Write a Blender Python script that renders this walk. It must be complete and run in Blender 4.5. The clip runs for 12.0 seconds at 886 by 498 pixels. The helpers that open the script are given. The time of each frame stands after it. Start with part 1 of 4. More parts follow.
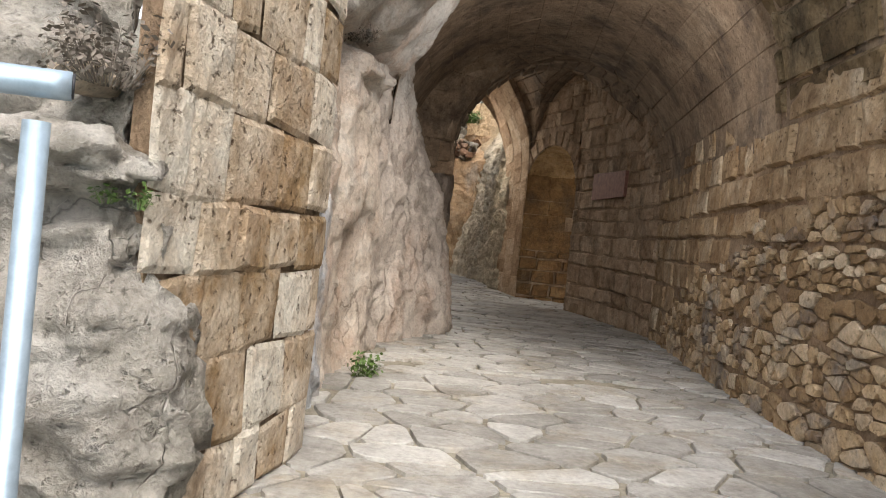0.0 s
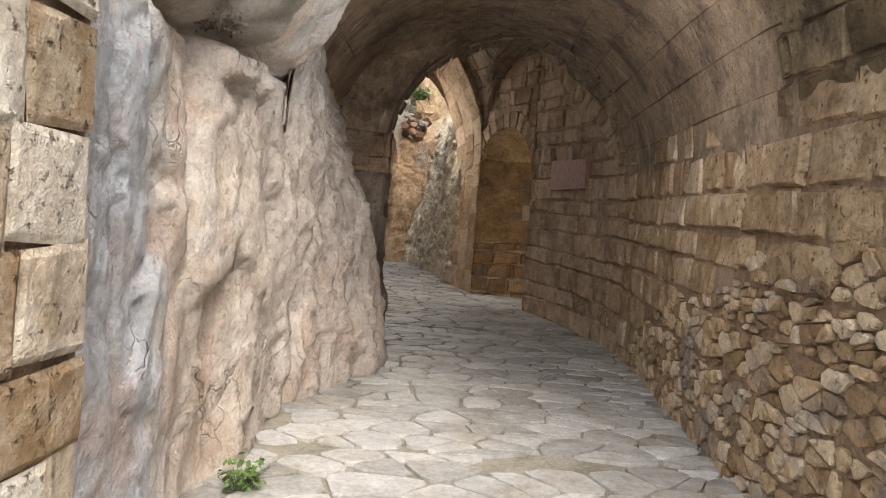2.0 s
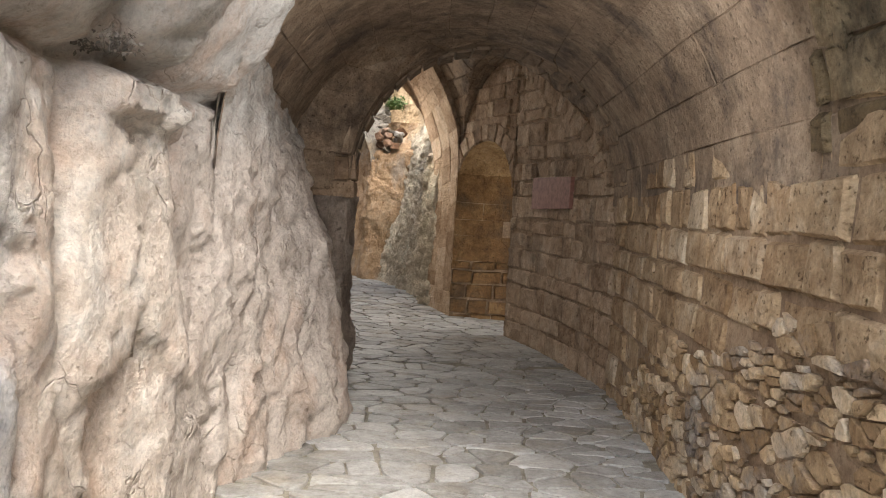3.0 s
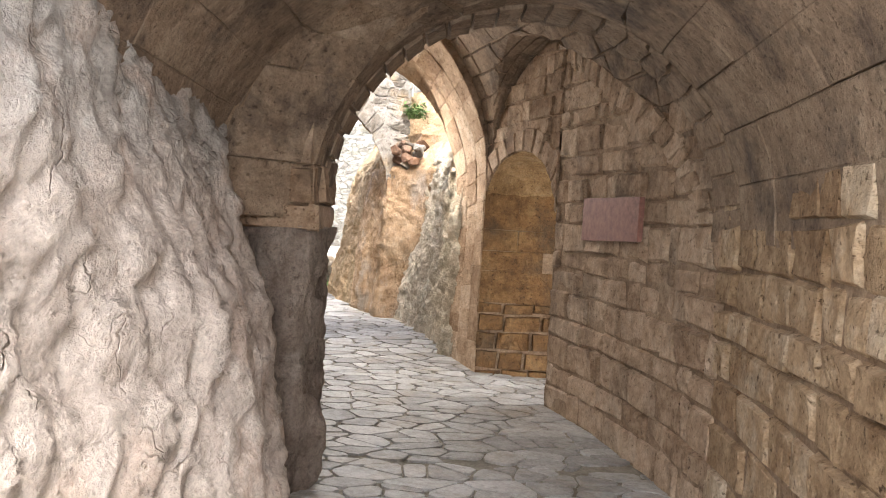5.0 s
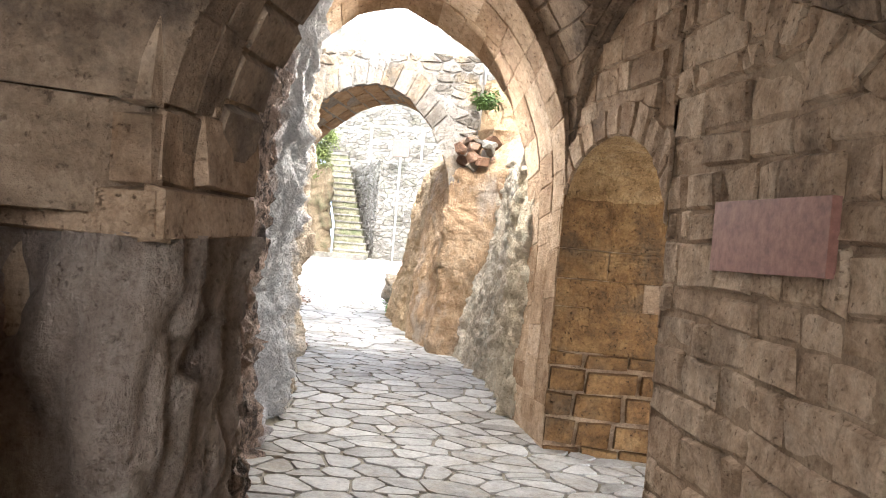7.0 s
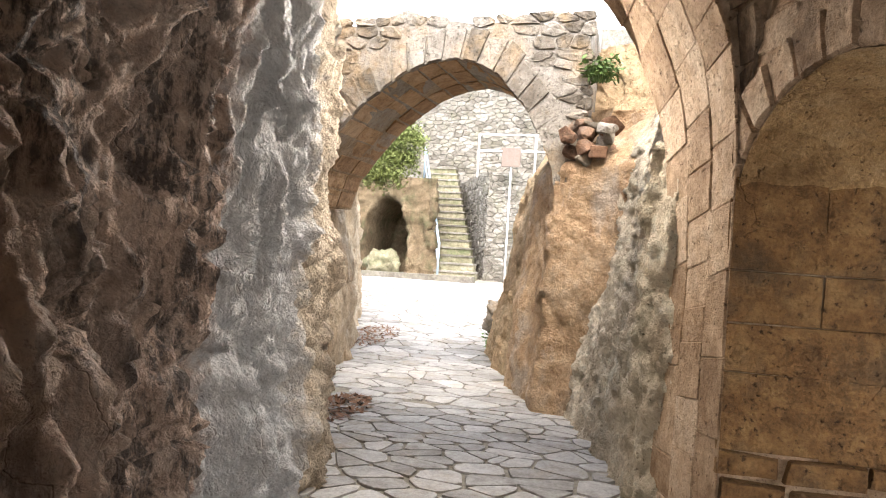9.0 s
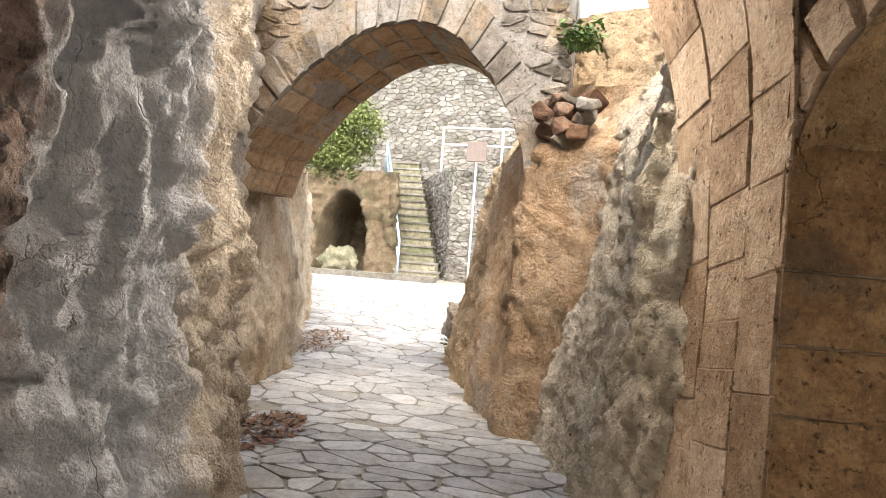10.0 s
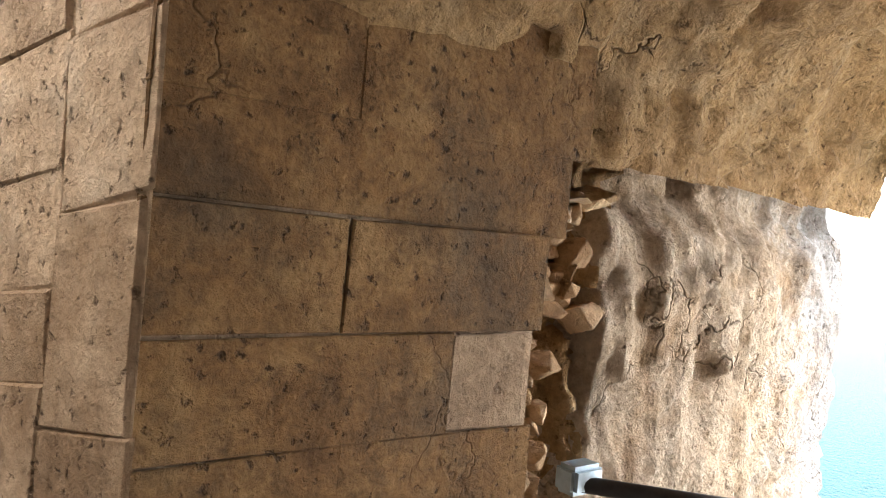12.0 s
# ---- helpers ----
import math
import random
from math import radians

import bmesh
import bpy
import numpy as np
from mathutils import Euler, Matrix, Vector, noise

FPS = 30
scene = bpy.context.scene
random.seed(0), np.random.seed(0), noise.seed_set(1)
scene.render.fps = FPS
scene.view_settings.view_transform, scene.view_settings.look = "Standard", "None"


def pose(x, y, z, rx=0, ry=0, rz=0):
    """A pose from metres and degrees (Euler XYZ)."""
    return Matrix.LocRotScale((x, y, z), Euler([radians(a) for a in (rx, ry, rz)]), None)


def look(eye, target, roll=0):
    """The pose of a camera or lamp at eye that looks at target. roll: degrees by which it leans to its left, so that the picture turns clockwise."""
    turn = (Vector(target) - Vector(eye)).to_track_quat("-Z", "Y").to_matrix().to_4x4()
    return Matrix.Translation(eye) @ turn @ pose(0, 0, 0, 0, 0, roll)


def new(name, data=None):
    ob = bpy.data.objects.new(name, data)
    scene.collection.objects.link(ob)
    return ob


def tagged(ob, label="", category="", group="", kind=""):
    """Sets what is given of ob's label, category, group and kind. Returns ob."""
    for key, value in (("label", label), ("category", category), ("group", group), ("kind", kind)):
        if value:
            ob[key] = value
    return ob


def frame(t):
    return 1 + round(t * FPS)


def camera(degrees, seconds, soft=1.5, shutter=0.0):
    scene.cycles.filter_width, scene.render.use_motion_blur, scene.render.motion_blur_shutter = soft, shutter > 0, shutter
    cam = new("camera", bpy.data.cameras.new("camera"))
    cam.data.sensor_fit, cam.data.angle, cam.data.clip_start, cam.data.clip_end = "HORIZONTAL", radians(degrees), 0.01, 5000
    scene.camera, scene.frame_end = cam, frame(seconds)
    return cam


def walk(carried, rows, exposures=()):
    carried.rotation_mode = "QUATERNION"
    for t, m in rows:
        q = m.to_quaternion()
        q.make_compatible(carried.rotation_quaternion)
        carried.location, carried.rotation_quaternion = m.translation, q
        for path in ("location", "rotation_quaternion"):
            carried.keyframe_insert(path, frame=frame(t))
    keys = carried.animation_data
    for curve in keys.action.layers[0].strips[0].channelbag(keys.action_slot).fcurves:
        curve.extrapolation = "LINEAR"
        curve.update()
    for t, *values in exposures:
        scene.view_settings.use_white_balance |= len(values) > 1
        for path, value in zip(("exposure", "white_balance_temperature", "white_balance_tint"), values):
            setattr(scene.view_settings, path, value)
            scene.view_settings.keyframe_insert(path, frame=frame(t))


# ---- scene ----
cam = camera(61.1, 12.0, soft=1.0)
# seconds, x, y, z, yaw, pitch, roll to the left
ROWS = [
    (0.0, 0.363, 0.83, 0.77, 0.59, -1.19, 5.87),
    (0.5, 0.418, 1.127, 0.84, 1.75, -2.23, 5.61),
    (1.0, 0.49, 1.39, 0.931, 1.57, -3.26, 4.62),
    (1.5, 0.53, 1.631, 1.014, -0.18, -3.91, 3.81),
    (2.0, 0.571, 1.843, 1.135, -2.29, -3.43, 4.32),
    (2.5, 0.634, 2.116, 1.26, -3.2, -3.25, 4.16),
    (3.0, 0.664, 2.456, 1.328, -3.6, -3.11, 3.68),
    (5.0, 0.925, 4.455, 1.43, -0.59, -1.8, 3.53),
    (5.5, 1.017, 5.025, 1.423, 1.72, -1.52, 3.81),
    (6.0, 1.142, 5.536, 1.412, 3.6, -1.18, 4.21),
    (6.5, 1.195, 6.069, 1.423, 5.68, -1.02, 4.69),
    (8.5, 1.272, 8.297, 1.461, 12.29, -1.16, 3.71),
    (9.0, 1.144, 8.855, 1.452, 16.46, -0.29, 3.46),
    (9.5, 1.035, 9.379, 1.433, 17.31, 0.04, 3.71),
    (10.0, 0.962, 9.856, 1.411, 13.77, -0.11, 4.43),
    (10.5, 0.985, 10.293, 1.412, 2.45, -0.45, 4.07),
    (11.0, 1.035, 10.631, 1.389, -11.43, -0.67, 4.65),
    (11.5, 1.074, 10.869, 1.389, -26.48, -1.27, 5.01),
    (12.0, 1.043, 11.085, 1.398, -38.99, -0.95, 5.2),
]
EXPOSURES = [(0.0, 2.25, 6700, 10), (1.5, 2.5, 6600, 10), (3.0, 2.85, 6500, 10), (5.0, 3.8, 6350, 12), (6.5, 4.0, 6150, 10), (8.5, 3.58, 6600, 12), (10.0, 3.28, 6700, 12), (10.5, 3.12, 6800, 13), (12.0, 3.65, 6500, 10)]
walk(cam, [(t, pose(x, y, z, 90 + p, 0, w) @ pose(0, 0, 0, 0, 0, r)) for t, x, y, z, w, p, r in ROWS], EXPOSURES)

# ---- world and light ----
SUN_EL, SUN_AZ = 52.0, 166.0
world = bpy.data.worlds.new("sky")
scene.world = world
world.use_nodes = True
wn = world.node_tree
sky = wn.nodes.new("ShaderNodeTexSky")
sky.sky_type, sky.sun_disc = "NISHITA", False
sky.sun_elevation, sky.sun_rotation = radians(SUN_EL), radians(SUN_AZ)
sky.dust_density, sky.ozone_density = 1.5, 0.6
veil = wn.nodes.new("ShaderNodeHueSaturation")
veil.inputs["Saturation"].default_value = 0.4
wn.links.new(sky.outputs[0], veil.inputs["Color"])
wn.links.new(veil.outputs[0], wn.nodes["Background"].inputs[0])
wn.nodes["Background"].inputs[1].default_value = 0.11
sun = new("sun", bpy.data.lights.new("sun", "SUN"))
sun.data.energy, sun.data.angle, sun.data.color = 0.7, radians(35), (1.0, 0.95, 0.88)
az, el = radians(SUN_AZ), radians(SUN_EL)
sun.matrix_world = look((0, 0, 0), (-math.sin(az) * math.cos(el), -math.cos(az) * math.cos(el), -math.sin(el)))

# the sky's light in the side opening over the sea
bay_light = new("bay_light", bpy.data.lights.new("bay_light", "AREA"))
bay_light.data.shape, bay_light.data.size, bay_light.data.size_y, bay_light.data.energy = "RECTANGLE", 0.85, 1.6, 6.2
mouth_light = new("mouth_light", bpy.data.lights.new("mouth_light", "AREA"))
mouth_light.data.shape, mouth_light.data.size, mouth_light.data.size_y, mouth_light.data.energy = "RECTANGLE", 1.3, 0.7, 3.2
mouth_light.data.color = (0.98, 0.98, 1.0)
mouth_light.matrix_world = look((1.0, 4.9, 1.95), (1.1, 9.0, 1.5))
# the sky's light under the pointed arch
arch_light = new("arch_light", bpy.data.lights.new("arch_light", "AREA"))
arch_light.data.shape, arch_light.data.size, arch_light.data.size_y, arch_light.data.energy = "RECTANGLE", 1.5, 1.1, 8.0
arch_light.data.color = (1.0, 0.93, 0.83)
arch_light.matrix_world = look((0.3, 13.2, 2.5), (-0.5, 9.8, 0.9))
bay_light.data.color = (1.0, 0.98, 0.95)
bay_light.matrix_world = look((4.2, 11.5, 0.9), (2.4, 11.6, 0.85))

# ---- materials ----


def N(tree, kind, **inputs):
    node = tree.nodes.new(kind)
    for key, value in inputs.items():
        node.inputs[key.replace("_", " ")].default_value = value
    return node


def ramp(tree, fac, stops):
    node = tree.nodes.new("ShaderNodeValToRGB")
    while len(node.color_ramp.elements) < len(stops):
        node.color_ramp.elements.new(0.5)
    for e, (p, c) in zip(node.color_ramp.elements, stops):
        e.position, e.color = p, (*c, 1) if len(c) == 3 else c
    tree.links.new(fac, node.inputs[0])
    return node.outputs[0]


def mix(tree, fac, a, b, mode="MIX"):
    node = tree.nodes.new("ShaderNodeMix")
    node.data_type, node.blend_type = "RGBA", mode
    for sock, value in ((node.inputs[0], fac), (node.inputs[6], a), (node.inputs[7], b)):
        if hasattr(value, "links"):
            tree.links.new(value, sock)
        elif isinstance(value, (int, float)):
            sock.default_value = value
        else:
            sock.default_value = (*value, 1)
    return node.outputs[2]


def maths(tree, op, a, b=0.0, clamp=False):
    node = tree.nodes.new("ShaderNodeMath")
    node.operation, node.use_clamp = op, clamp
    for sock, value in ((node.inputs[0], a), (node.inputs[1], b)):
        if hasattr(value, "links"):
            tree.links.new(value, sock)
        else:
            sock.default_value = value
    return node.outputs[0]


def place(tree, sx=1.0, sy=1.0, sz=1.0):
    geo = tree.nodes.new("ShaderNodeNewGeometry")
    mp = N(tree, "ShaderNodeMapping", Scale=(sx, sy, sz))
    tree.links.new(geo.outputs["Position"], mp.inputs["Vector"])
    return mp.outputs[0]


def noise_at(tree, vec, scale, detail=6.0, rough=0.6):
    node = N(tree, "ShaderNodeTexNoise", Scale=scale, Detail=detail, Roughness=rough)
    tree.links.new(vec, node.inputs["Vector"])
    return node.outputs["Fac"]


def base_material(name, rough=0.9):
    mat = bpy.data.materials.new(name)
    mat.use_nodes = True
    bsdf = mat.node_tree.nodes["Principled BSDF"]
    bsdf.inputs["Roughness"].default_value = rough
    bsdf.inputs["Specular IOR Level"].default_value = 0.25
    return mat, mat.node_tree, bsdf


def stone_material(name, tones, patch=None, patch_amount=0.5, streak=0.0, pits=0.5, bump=0.5, vary=0.5, fine=60.0, rough=0.92, zones=None, warm=0.45, relief=0.04, veins=None, dirt=1.0, over=(), cracks=0.0):
    """tones: dark, mid, light. patch: stain colour. streak: how far the stains run down. zones: (axis, from, to, colour)."""
    mat, t, bsdf = base_material(name, rough)
    tones = [(min(0.85, r * (1 + 0.12 * warm)), g, b * (1 - 0.16 * warm)) for r, g, b in tones]
    here = place(t)
    big = noise_at(t, here, 1.7, 5)
    mid = noise_at(t, place(t, 1.0, 1.0, 0.4) if streak > 0.7 else here, 9.0, 7, 0.65)
    grain = noise_at(t, here, fine, 5, 0.7)
    value = maths(t, "ADD", maths(t, "MULTIPLY", big, 0.45), maths(t, "MULTIPLY", mid, 0.55))
    if vary:
        info = t.nodes.new("ShaderNodeObjectInfo")
        geo = t.nodes.new("ShaderNodeNewGeometry")
        rnd = maths(t, "FRACT", maths(t, "ADD", info.outputs["Random"], geo.outputs["Random Per Island"]))
        value = maths(t, "ADD", value, maths(t, "MULTIPLY", maths(t, "SUBTRACT", rnd, 0.5), 0.5 * vary))
    colour = ramp(t, value, [(0.3, tones[0]), (0.5, tones[1]), (0.7, tones[2])])

    def zoned(colour, axis, lo, hi, zone):
        sep = t.nodes.new("ShaderNodeSeparateXYZ")
        t.links.new(place(t), sep.inputs[0])
        node = N(t, "ShaderNodeMapRange", From_Min=lo, From_Max=hi)
        wob = maths(t, "ADD", sep.outputs["XYZ".index(axis)], maths(t, "MULTIPLY", maths(t, "SUBTRACT", mid, 0.5), abs(hi - lo) * 1.6 + 0.15))
        t.links.new(wob, node.inputs["Value"])
        return mix(t, maths(t, "MULTIPLY", node.outputs[0], 0.88), colour, mix(t, mid, [c * 0.62 for c in zone], [min(1, c * 1.3) for c in zone]))

    for z in zones or ():
        colour = zoned(colour, *z)
    if patch:
        run = place(t, 1.0, 1.0, 1.0 - 0.85 * streak)
        fac = noise_at(t, run, 2.6, 7, 0.68)
        colour = mix(t, ramp(t, fac, [(0.5, (0, 0, 0)), (0.66, (patch_amount,) * 3)]), colour, patch)
    if veins:
        fibre = noise_at(t, place(t, 1.0, 1.0, 0.3), 15.0, 9, 0.75)
        gate = noise_at(t, place(t, 1.0, 1.0, 0.35), 2.2, 4, 0.6)
        fac = maths(t, "MULTIPLY", ramp(t, fibre, [(0.46, (0, 0, 0)), (0.56, (1, 1, 1))]), ramp(t, gate, [(0.38, (0, 0, 0)), (0.52, (veins[1],) * 3)]))
        colour = mix(t, fac, colour, veins[0])
    for z in over:
        colour = zoned(colour, *z)
    speck = noise_at(t, here, 24.0, 8, 0.72)
    blot = noise_at(t, here, 5.5, 8, 0.7)
    colour = mix(t, 0.5 * dirt, colour, ramp(t, blot, [(0.36, (0.5, 0.46, 0.42)), (0.5, (0.95,) * 3), (0.66, (1.0,) * 3)]), "MULTIPLY")
    colour = mix(t, 0.5 * dirt, colour, ramp(t, speck, [(0.34, (0.42, 0.4, 0.38)), (0.5, (0.92,) * 3), (0.66, (1.0,) * 3)]), "MULTIPLY")
    colour = mix(t, 0.5 * dirt, colour, ramp(t, grain, [(0.25, (0.35,) * 3), (0.6, (0.95,) * 3), (0.8, (1.0,) * 3)]), "MULTIPLY")
    hole = noise_at(t, here, 38.0, 4, 0.6)
    holes = ramp(t, hole, [(0.3, (0, 0, 0)), (0.4, (1, 1, 1))])
    colour = mix(t, pits, colour, mix(t, holes, [c * 0.4 for c in tones[0]], (1, 1, 1)), "MULTIPLY")
    if cracks:
        warp = N(t, "ShaderNodeTexNoise", Scale=3.0, Detail=5.0)
        t.links.new(here, warp.inputs["Vector"])
        bend = t.nodes.new("ShaderNodeVectorMath")
        bend.operation = "MULTIPLY_ADD"
        bend.inputs[1].default_value = (0.5, 0.5, 0.5)
        t.links.new(warp.outputs["Color"], bend.inputs[0])
        t.links.new(place(t, 1.0, 1.0, 0.45), bend.inputs[2])
        net = N(t, "ShaderNodeTexVoronoi", Scale=2.3)
        net.feature = "DISTANCE_TO_EDGE"
        t.links.new(bend.outputs[0], net.inputs["Vector"])
        line = ramp(t, net.outputs["Distance"], [(0.0, (1, 1, 1)), (0.011, (0, 0, 0))])
        open_ = ramp(t, noise_at(t, here, 2.1, 4, 0.6), [(0.5, (0, 0, 0)), (0.6, (cracks,) * 3)])
        crack = maths(t, "MULTIPLY", line, open_)
        colour = mix(t, crack, colour, [c * 0.45 for c in tones[0]])
    t.links.new(colour, bsdf.inputs["Base Color"])
    height = maths(t, "ADD", maths(t, "ADD", maths(t, "MULTIPLY", grain, 0.3), maths(t, "MULTIPLY", speck, 0.6)), maths(t, "ADD", maths(t, "MULTIPLY", mid, 0.9), maths(t, "MULTIPLY", holes, pits * 0.8)))
    if cracks:
        height = maths(t, "SUBTRACT", height, maths(t, "MULTIPLY", crack, 0.7))
    bm = N(t, "ShaderNodeBump", Strength=min(1.0, bump), Distance=relief)
    t.links.new(height, bm.inputs["Height"])
    t.links.new(bm.outputs[0], bsdf.inputs["Normal"])
    return mat


def plain_material(name, colour, rough=0.6, metal=0.0, mottle=0.25, scale=30.0, bump=0.1):
    mat, t, bsdf = base_material(name, rough)
    bsdf.inputs["Metallic"].default_value = metal
    fac = noise_at(t, place(t), scale, 6, 0.65)
    dark = [c * (1 - mottle) for c in colour]
    lite = [min(1, c * (1 + mottle)) for c in colour]
    t.links.new(ramp(t, fac, [(0.3, dark), (0.7, lite)]), bsdf.inputs["Base Color"])
    bm = N(t, "ShaderNodeBump", Strength=bump, Distance=0.01)
    t.links.new(fac, bm.inputs["Height"])
    t.links.new(bm.outputs[0], bsdf.inputs["Normal"])
    return mat


ASHLAR = stone_material("ashlar_limestone", [(0.27, 0.18, 0.105), (0.56, 0.43, 0.29), (0.72, 0.64, 0.52)], (0.3, 0.17, 0.08), 0.6, 0.3, 0.7, 0.9, 0.45, warm=0.65)
ASHLAR_PALE = stone_material("pale_pitted_limestone", [(0.36, 0.25, 0.14), (0.73, 0.64, 0.53), (0.83, 0.79, 0.72)], (0.44, 0.26, 0.13), 0.45, 0.1, 0.8, 0.9, 0.7, warm=0.35)
BROWN = stone_material("smoke_brown_limestone", [(0.3, 0.19, 0.11), (0.58, 0.42, 0.285), (0.72, 0.57, 0.42)], (0.17, 0.115, 0.075), 0.65, 0.5, 0.6, 0.8, 0.45, warm=0.1)
# tones lowered to hold the vaults' shade; the dark patches are stains
VAULT = stone_material("shaded_vault_stone", [(0.2, 0.14, 0.095), (0.37, 0.27, 0.185), (0.54, 0.42, 0.3)], (0.08, 0.06, 0.05), 0.75, 0.2, 0.5, 0.8, 0.2, warm=0.1)
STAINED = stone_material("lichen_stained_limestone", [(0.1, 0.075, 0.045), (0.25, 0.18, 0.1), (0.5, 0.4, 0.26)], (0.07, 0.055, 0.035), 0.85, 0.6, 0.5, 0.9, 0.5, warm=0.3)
MORTAR = stone_material("lime_mortar", [(0.22, 0.15, 0.1), (0.38, 0.28, 0.195), (0.5, 0.4, 0.29)], None, 0, 0, 0.3, 0.8, 0.0)
RUBBLE = stone_material("rubble_stone", [(0.34, 0.23, 0.13), (0.66, 0.5, 0.32), (0.76, 0.64, 0.49)], (0.27, 0.26, 0.26), 0.7, 0.0, 0.5, 0.8, 1.0)
ROCK = stone_material("cliff_rock", [(0.52, 0.4, 0.31), (0.78, 0.67, 0.56), (0.86, 0.81, 0.74)], (0.62, 0.4, 0.27), 0.5, 0.4, 0.2, 0.8, 0.0,
                      zones=[("Y", 4.35, 4.05, (0.66, 0.69, 0.73)), ("Y", 4.95, 5.1, (0.74, 0.64, 0.55)), ("Z", 1.45, 1.75, (0.55, 0.52, 0.47))], warm=0.0, relief=0.05, veins=((0.42, 0.3, 0.22), 0.15), dirt=0.8, cracks=0.55)
ROCK_LEDGE = stone_material("lichened_ledge_rock", [(0.22, 0.21, 0.18), (0.62, 0.58, 0.52), (0.82, 0.79, 0.74)], (0.2, 0.18, 0.13), 0.6, 0.0, 0.4, 1.0, 0.0, warm=0.1, relief=0.06, cracks=0.5)
ROCK_DARK = stone_material("water_stained_rock", [(0.28, 0.19, 0.14), (0.66, 0.5, 0.41), (0.82, 0.71, 0.63)], (0.13, 0.1, 0.09), 0.5, 0.6, 0.3, 1.0, 0.0,
                           warm=0.3, relief=0.1, rough=0.62, veins=((0.05, 0.042, 0.04), 0.85), dirt=0.55, cracks=0.4,
                           over=[("Y", 11.45, 11.6, (0.84, 0.84, 0.83)), ("Y", 12.3, 12.5, (0.74, 0.6, 0.43))])
ROCK_PIER = stone_material("smoky_grey_brown_rock", [(0.22, 0.17, 0.14), (0.42, 0.35, 0.3), (0.58, 0.51, 0.45)], (0.16, 0.12, 0.1), 0.5, 0.8, 0.3, 1.0, 0.0, warm=0.4, relief=0.06, cracks=0.5)
ROCK_GREY = stone_material("lichen_grey_rock", [(0.42, 0.36, 0.27), (0.74, 0.66, 0.53), (0.86, 0.83, 0.75)], (0.2, 0.2, 0.11), 0.3, 0.3, 0.6, 1.0, 0.0,
                           zones=[("Y", 15.5, 15.95, (0.52, 0.35, 0.19))], relief=0.06, veins=((0.3, 0.27, 0.2), 0.2), dirt=0.6)
# dark tones carry the jamb's shade under grazing light; the patches are stain
JAMB = stone_material("shaded_stained_limestone", [(0.12, 0.065, 0.028), (0.27, 0.155, 0.066), (0.4, 0.26, 0.125)], (0.13, 0.09, 0.055), 0.75, 0.3, 0.7, 0.9, 0.2, warm=0.5, dirt=1.2, cracks=0.35)
REDSTONE = stone_material("reddish_rubble", [(0.1, 0.055, 0.035), (0.24, 0.14, 0.09), (0.36, 0.24, 0.17)], (0.2, 0.18, 0.15), 0.5, 0.0, 0.5, 0.9, 0.6)
RIBSTONE = stone_material("honey_rib_stone", [(0.34, 0.22, 0.13), (0.6, 0.44, 0.3), (0.74, 0.6, 0.46)], (0.38, 0.24, 0.13), 0.5, 0.3, 0.7, 0.9, 0.7, warm=0.2, dirt=0.8)
REVEAL = stone_material("broken_pale_plaster", [(0.42, 0.29, 0.17), (0.68, 0.54, 0.4), (0.8, 0.71, 0.6)], (0.55, 0.34, 0.17), 0.6, 0.3, 0.5, 1.0, 0.0, zones=[("X", 3.5, 4.0, (0.6, 0.61, 0.62))], relief=0.07, veins=((0.26, 0.14, 0.07), 0.35), warm=0.1, cracks=0.9)
GREY_ASHLAR = stone_material("grey_weathered_ashlar", [(0.12, 0.1, 0.075), (0.25, 0.22, 0.18), (0.37, 0.34, 0.295)], (0.42, 0.28, 0.14), 0.45, 0.2, 0.6, 0.8, 0.6, zones=[("X", -1.7, -2.3, (0.44, 0.3, 0.17))], warm=0.1)
ORANGE = stone_material("ochre_soffit_stone", [(0.28, 0.17, 0.09), (0.46, 0.31, 0.18), (0.58, 0.44, 0.3)], (0.3, 0.16, 0.07), 0.5, 0.2, 0.5, 0.6, 0.5)
ORANGE_ROCK = stone_material("orange_ochre_rock", [(0.34, 0.2, 0.11), (0.58, 0.4, 0.24), (0.7, 0.55, 0.39)], (0.6, 0.54, 0.46), 0.6, 0.5, 0.3, 0.9, 0.0, relief=0.09, warm=0.2)
BAYROCK = stone_material("rough_ochre_vault_rock", [(0.24, 0.14, 0.06), (0.46, 0.31, 0.16), (0.6, 0.46, 0.3)], (0.3, 0.17, 0.07), 0.5, 0.2, 0.6, 1.0, 0.0, relief=0.08, warm=0.8, cracks=0.9)
ROCK_PALE = stone_material("pale_cream_rock", [(0.34, 0.24, 0.14), (0.6, 0.5, 0.37), (0.74, 0.68, 0.58)], (0.46, 0.26, 0.11), 0.6, 0.8, 0.4, 0.9, 0.0, relief=0.06, veins=((0.3, 0.24, 0.16), 0.4))
PAVING = stone_material("worn_paving_stone", [(0.28, 0.265, 0.24), (0.45, 0.435, 0.405), (0.6, 0.585, 0.55)], (0.38, 0.31, 0.21), 0.5, 0.0, 0.2, 0.25, 0.6, 45.0, 0.5, warm=0.0, dirt=0.9)
JOINT = stone_material("cement_joint", [(0.2, 0.19, 0.155), (0.33, 0.315, 0.27), (0.42, 0.4, 0.345)], (0.12, 0.12, 0.08), 0.4, 0.0, 0.2, 0.4, 0.0)
MOSSY = stone_material("mossy_step_stone", [(0.1, 0.1, 0.06), (0.24, 0.23, 0.16), (0.4, 0.37, 0.3)], (0.1, 0.13, 0.05), 0.6, 0.0, 0.4, 0.7, 0.4)
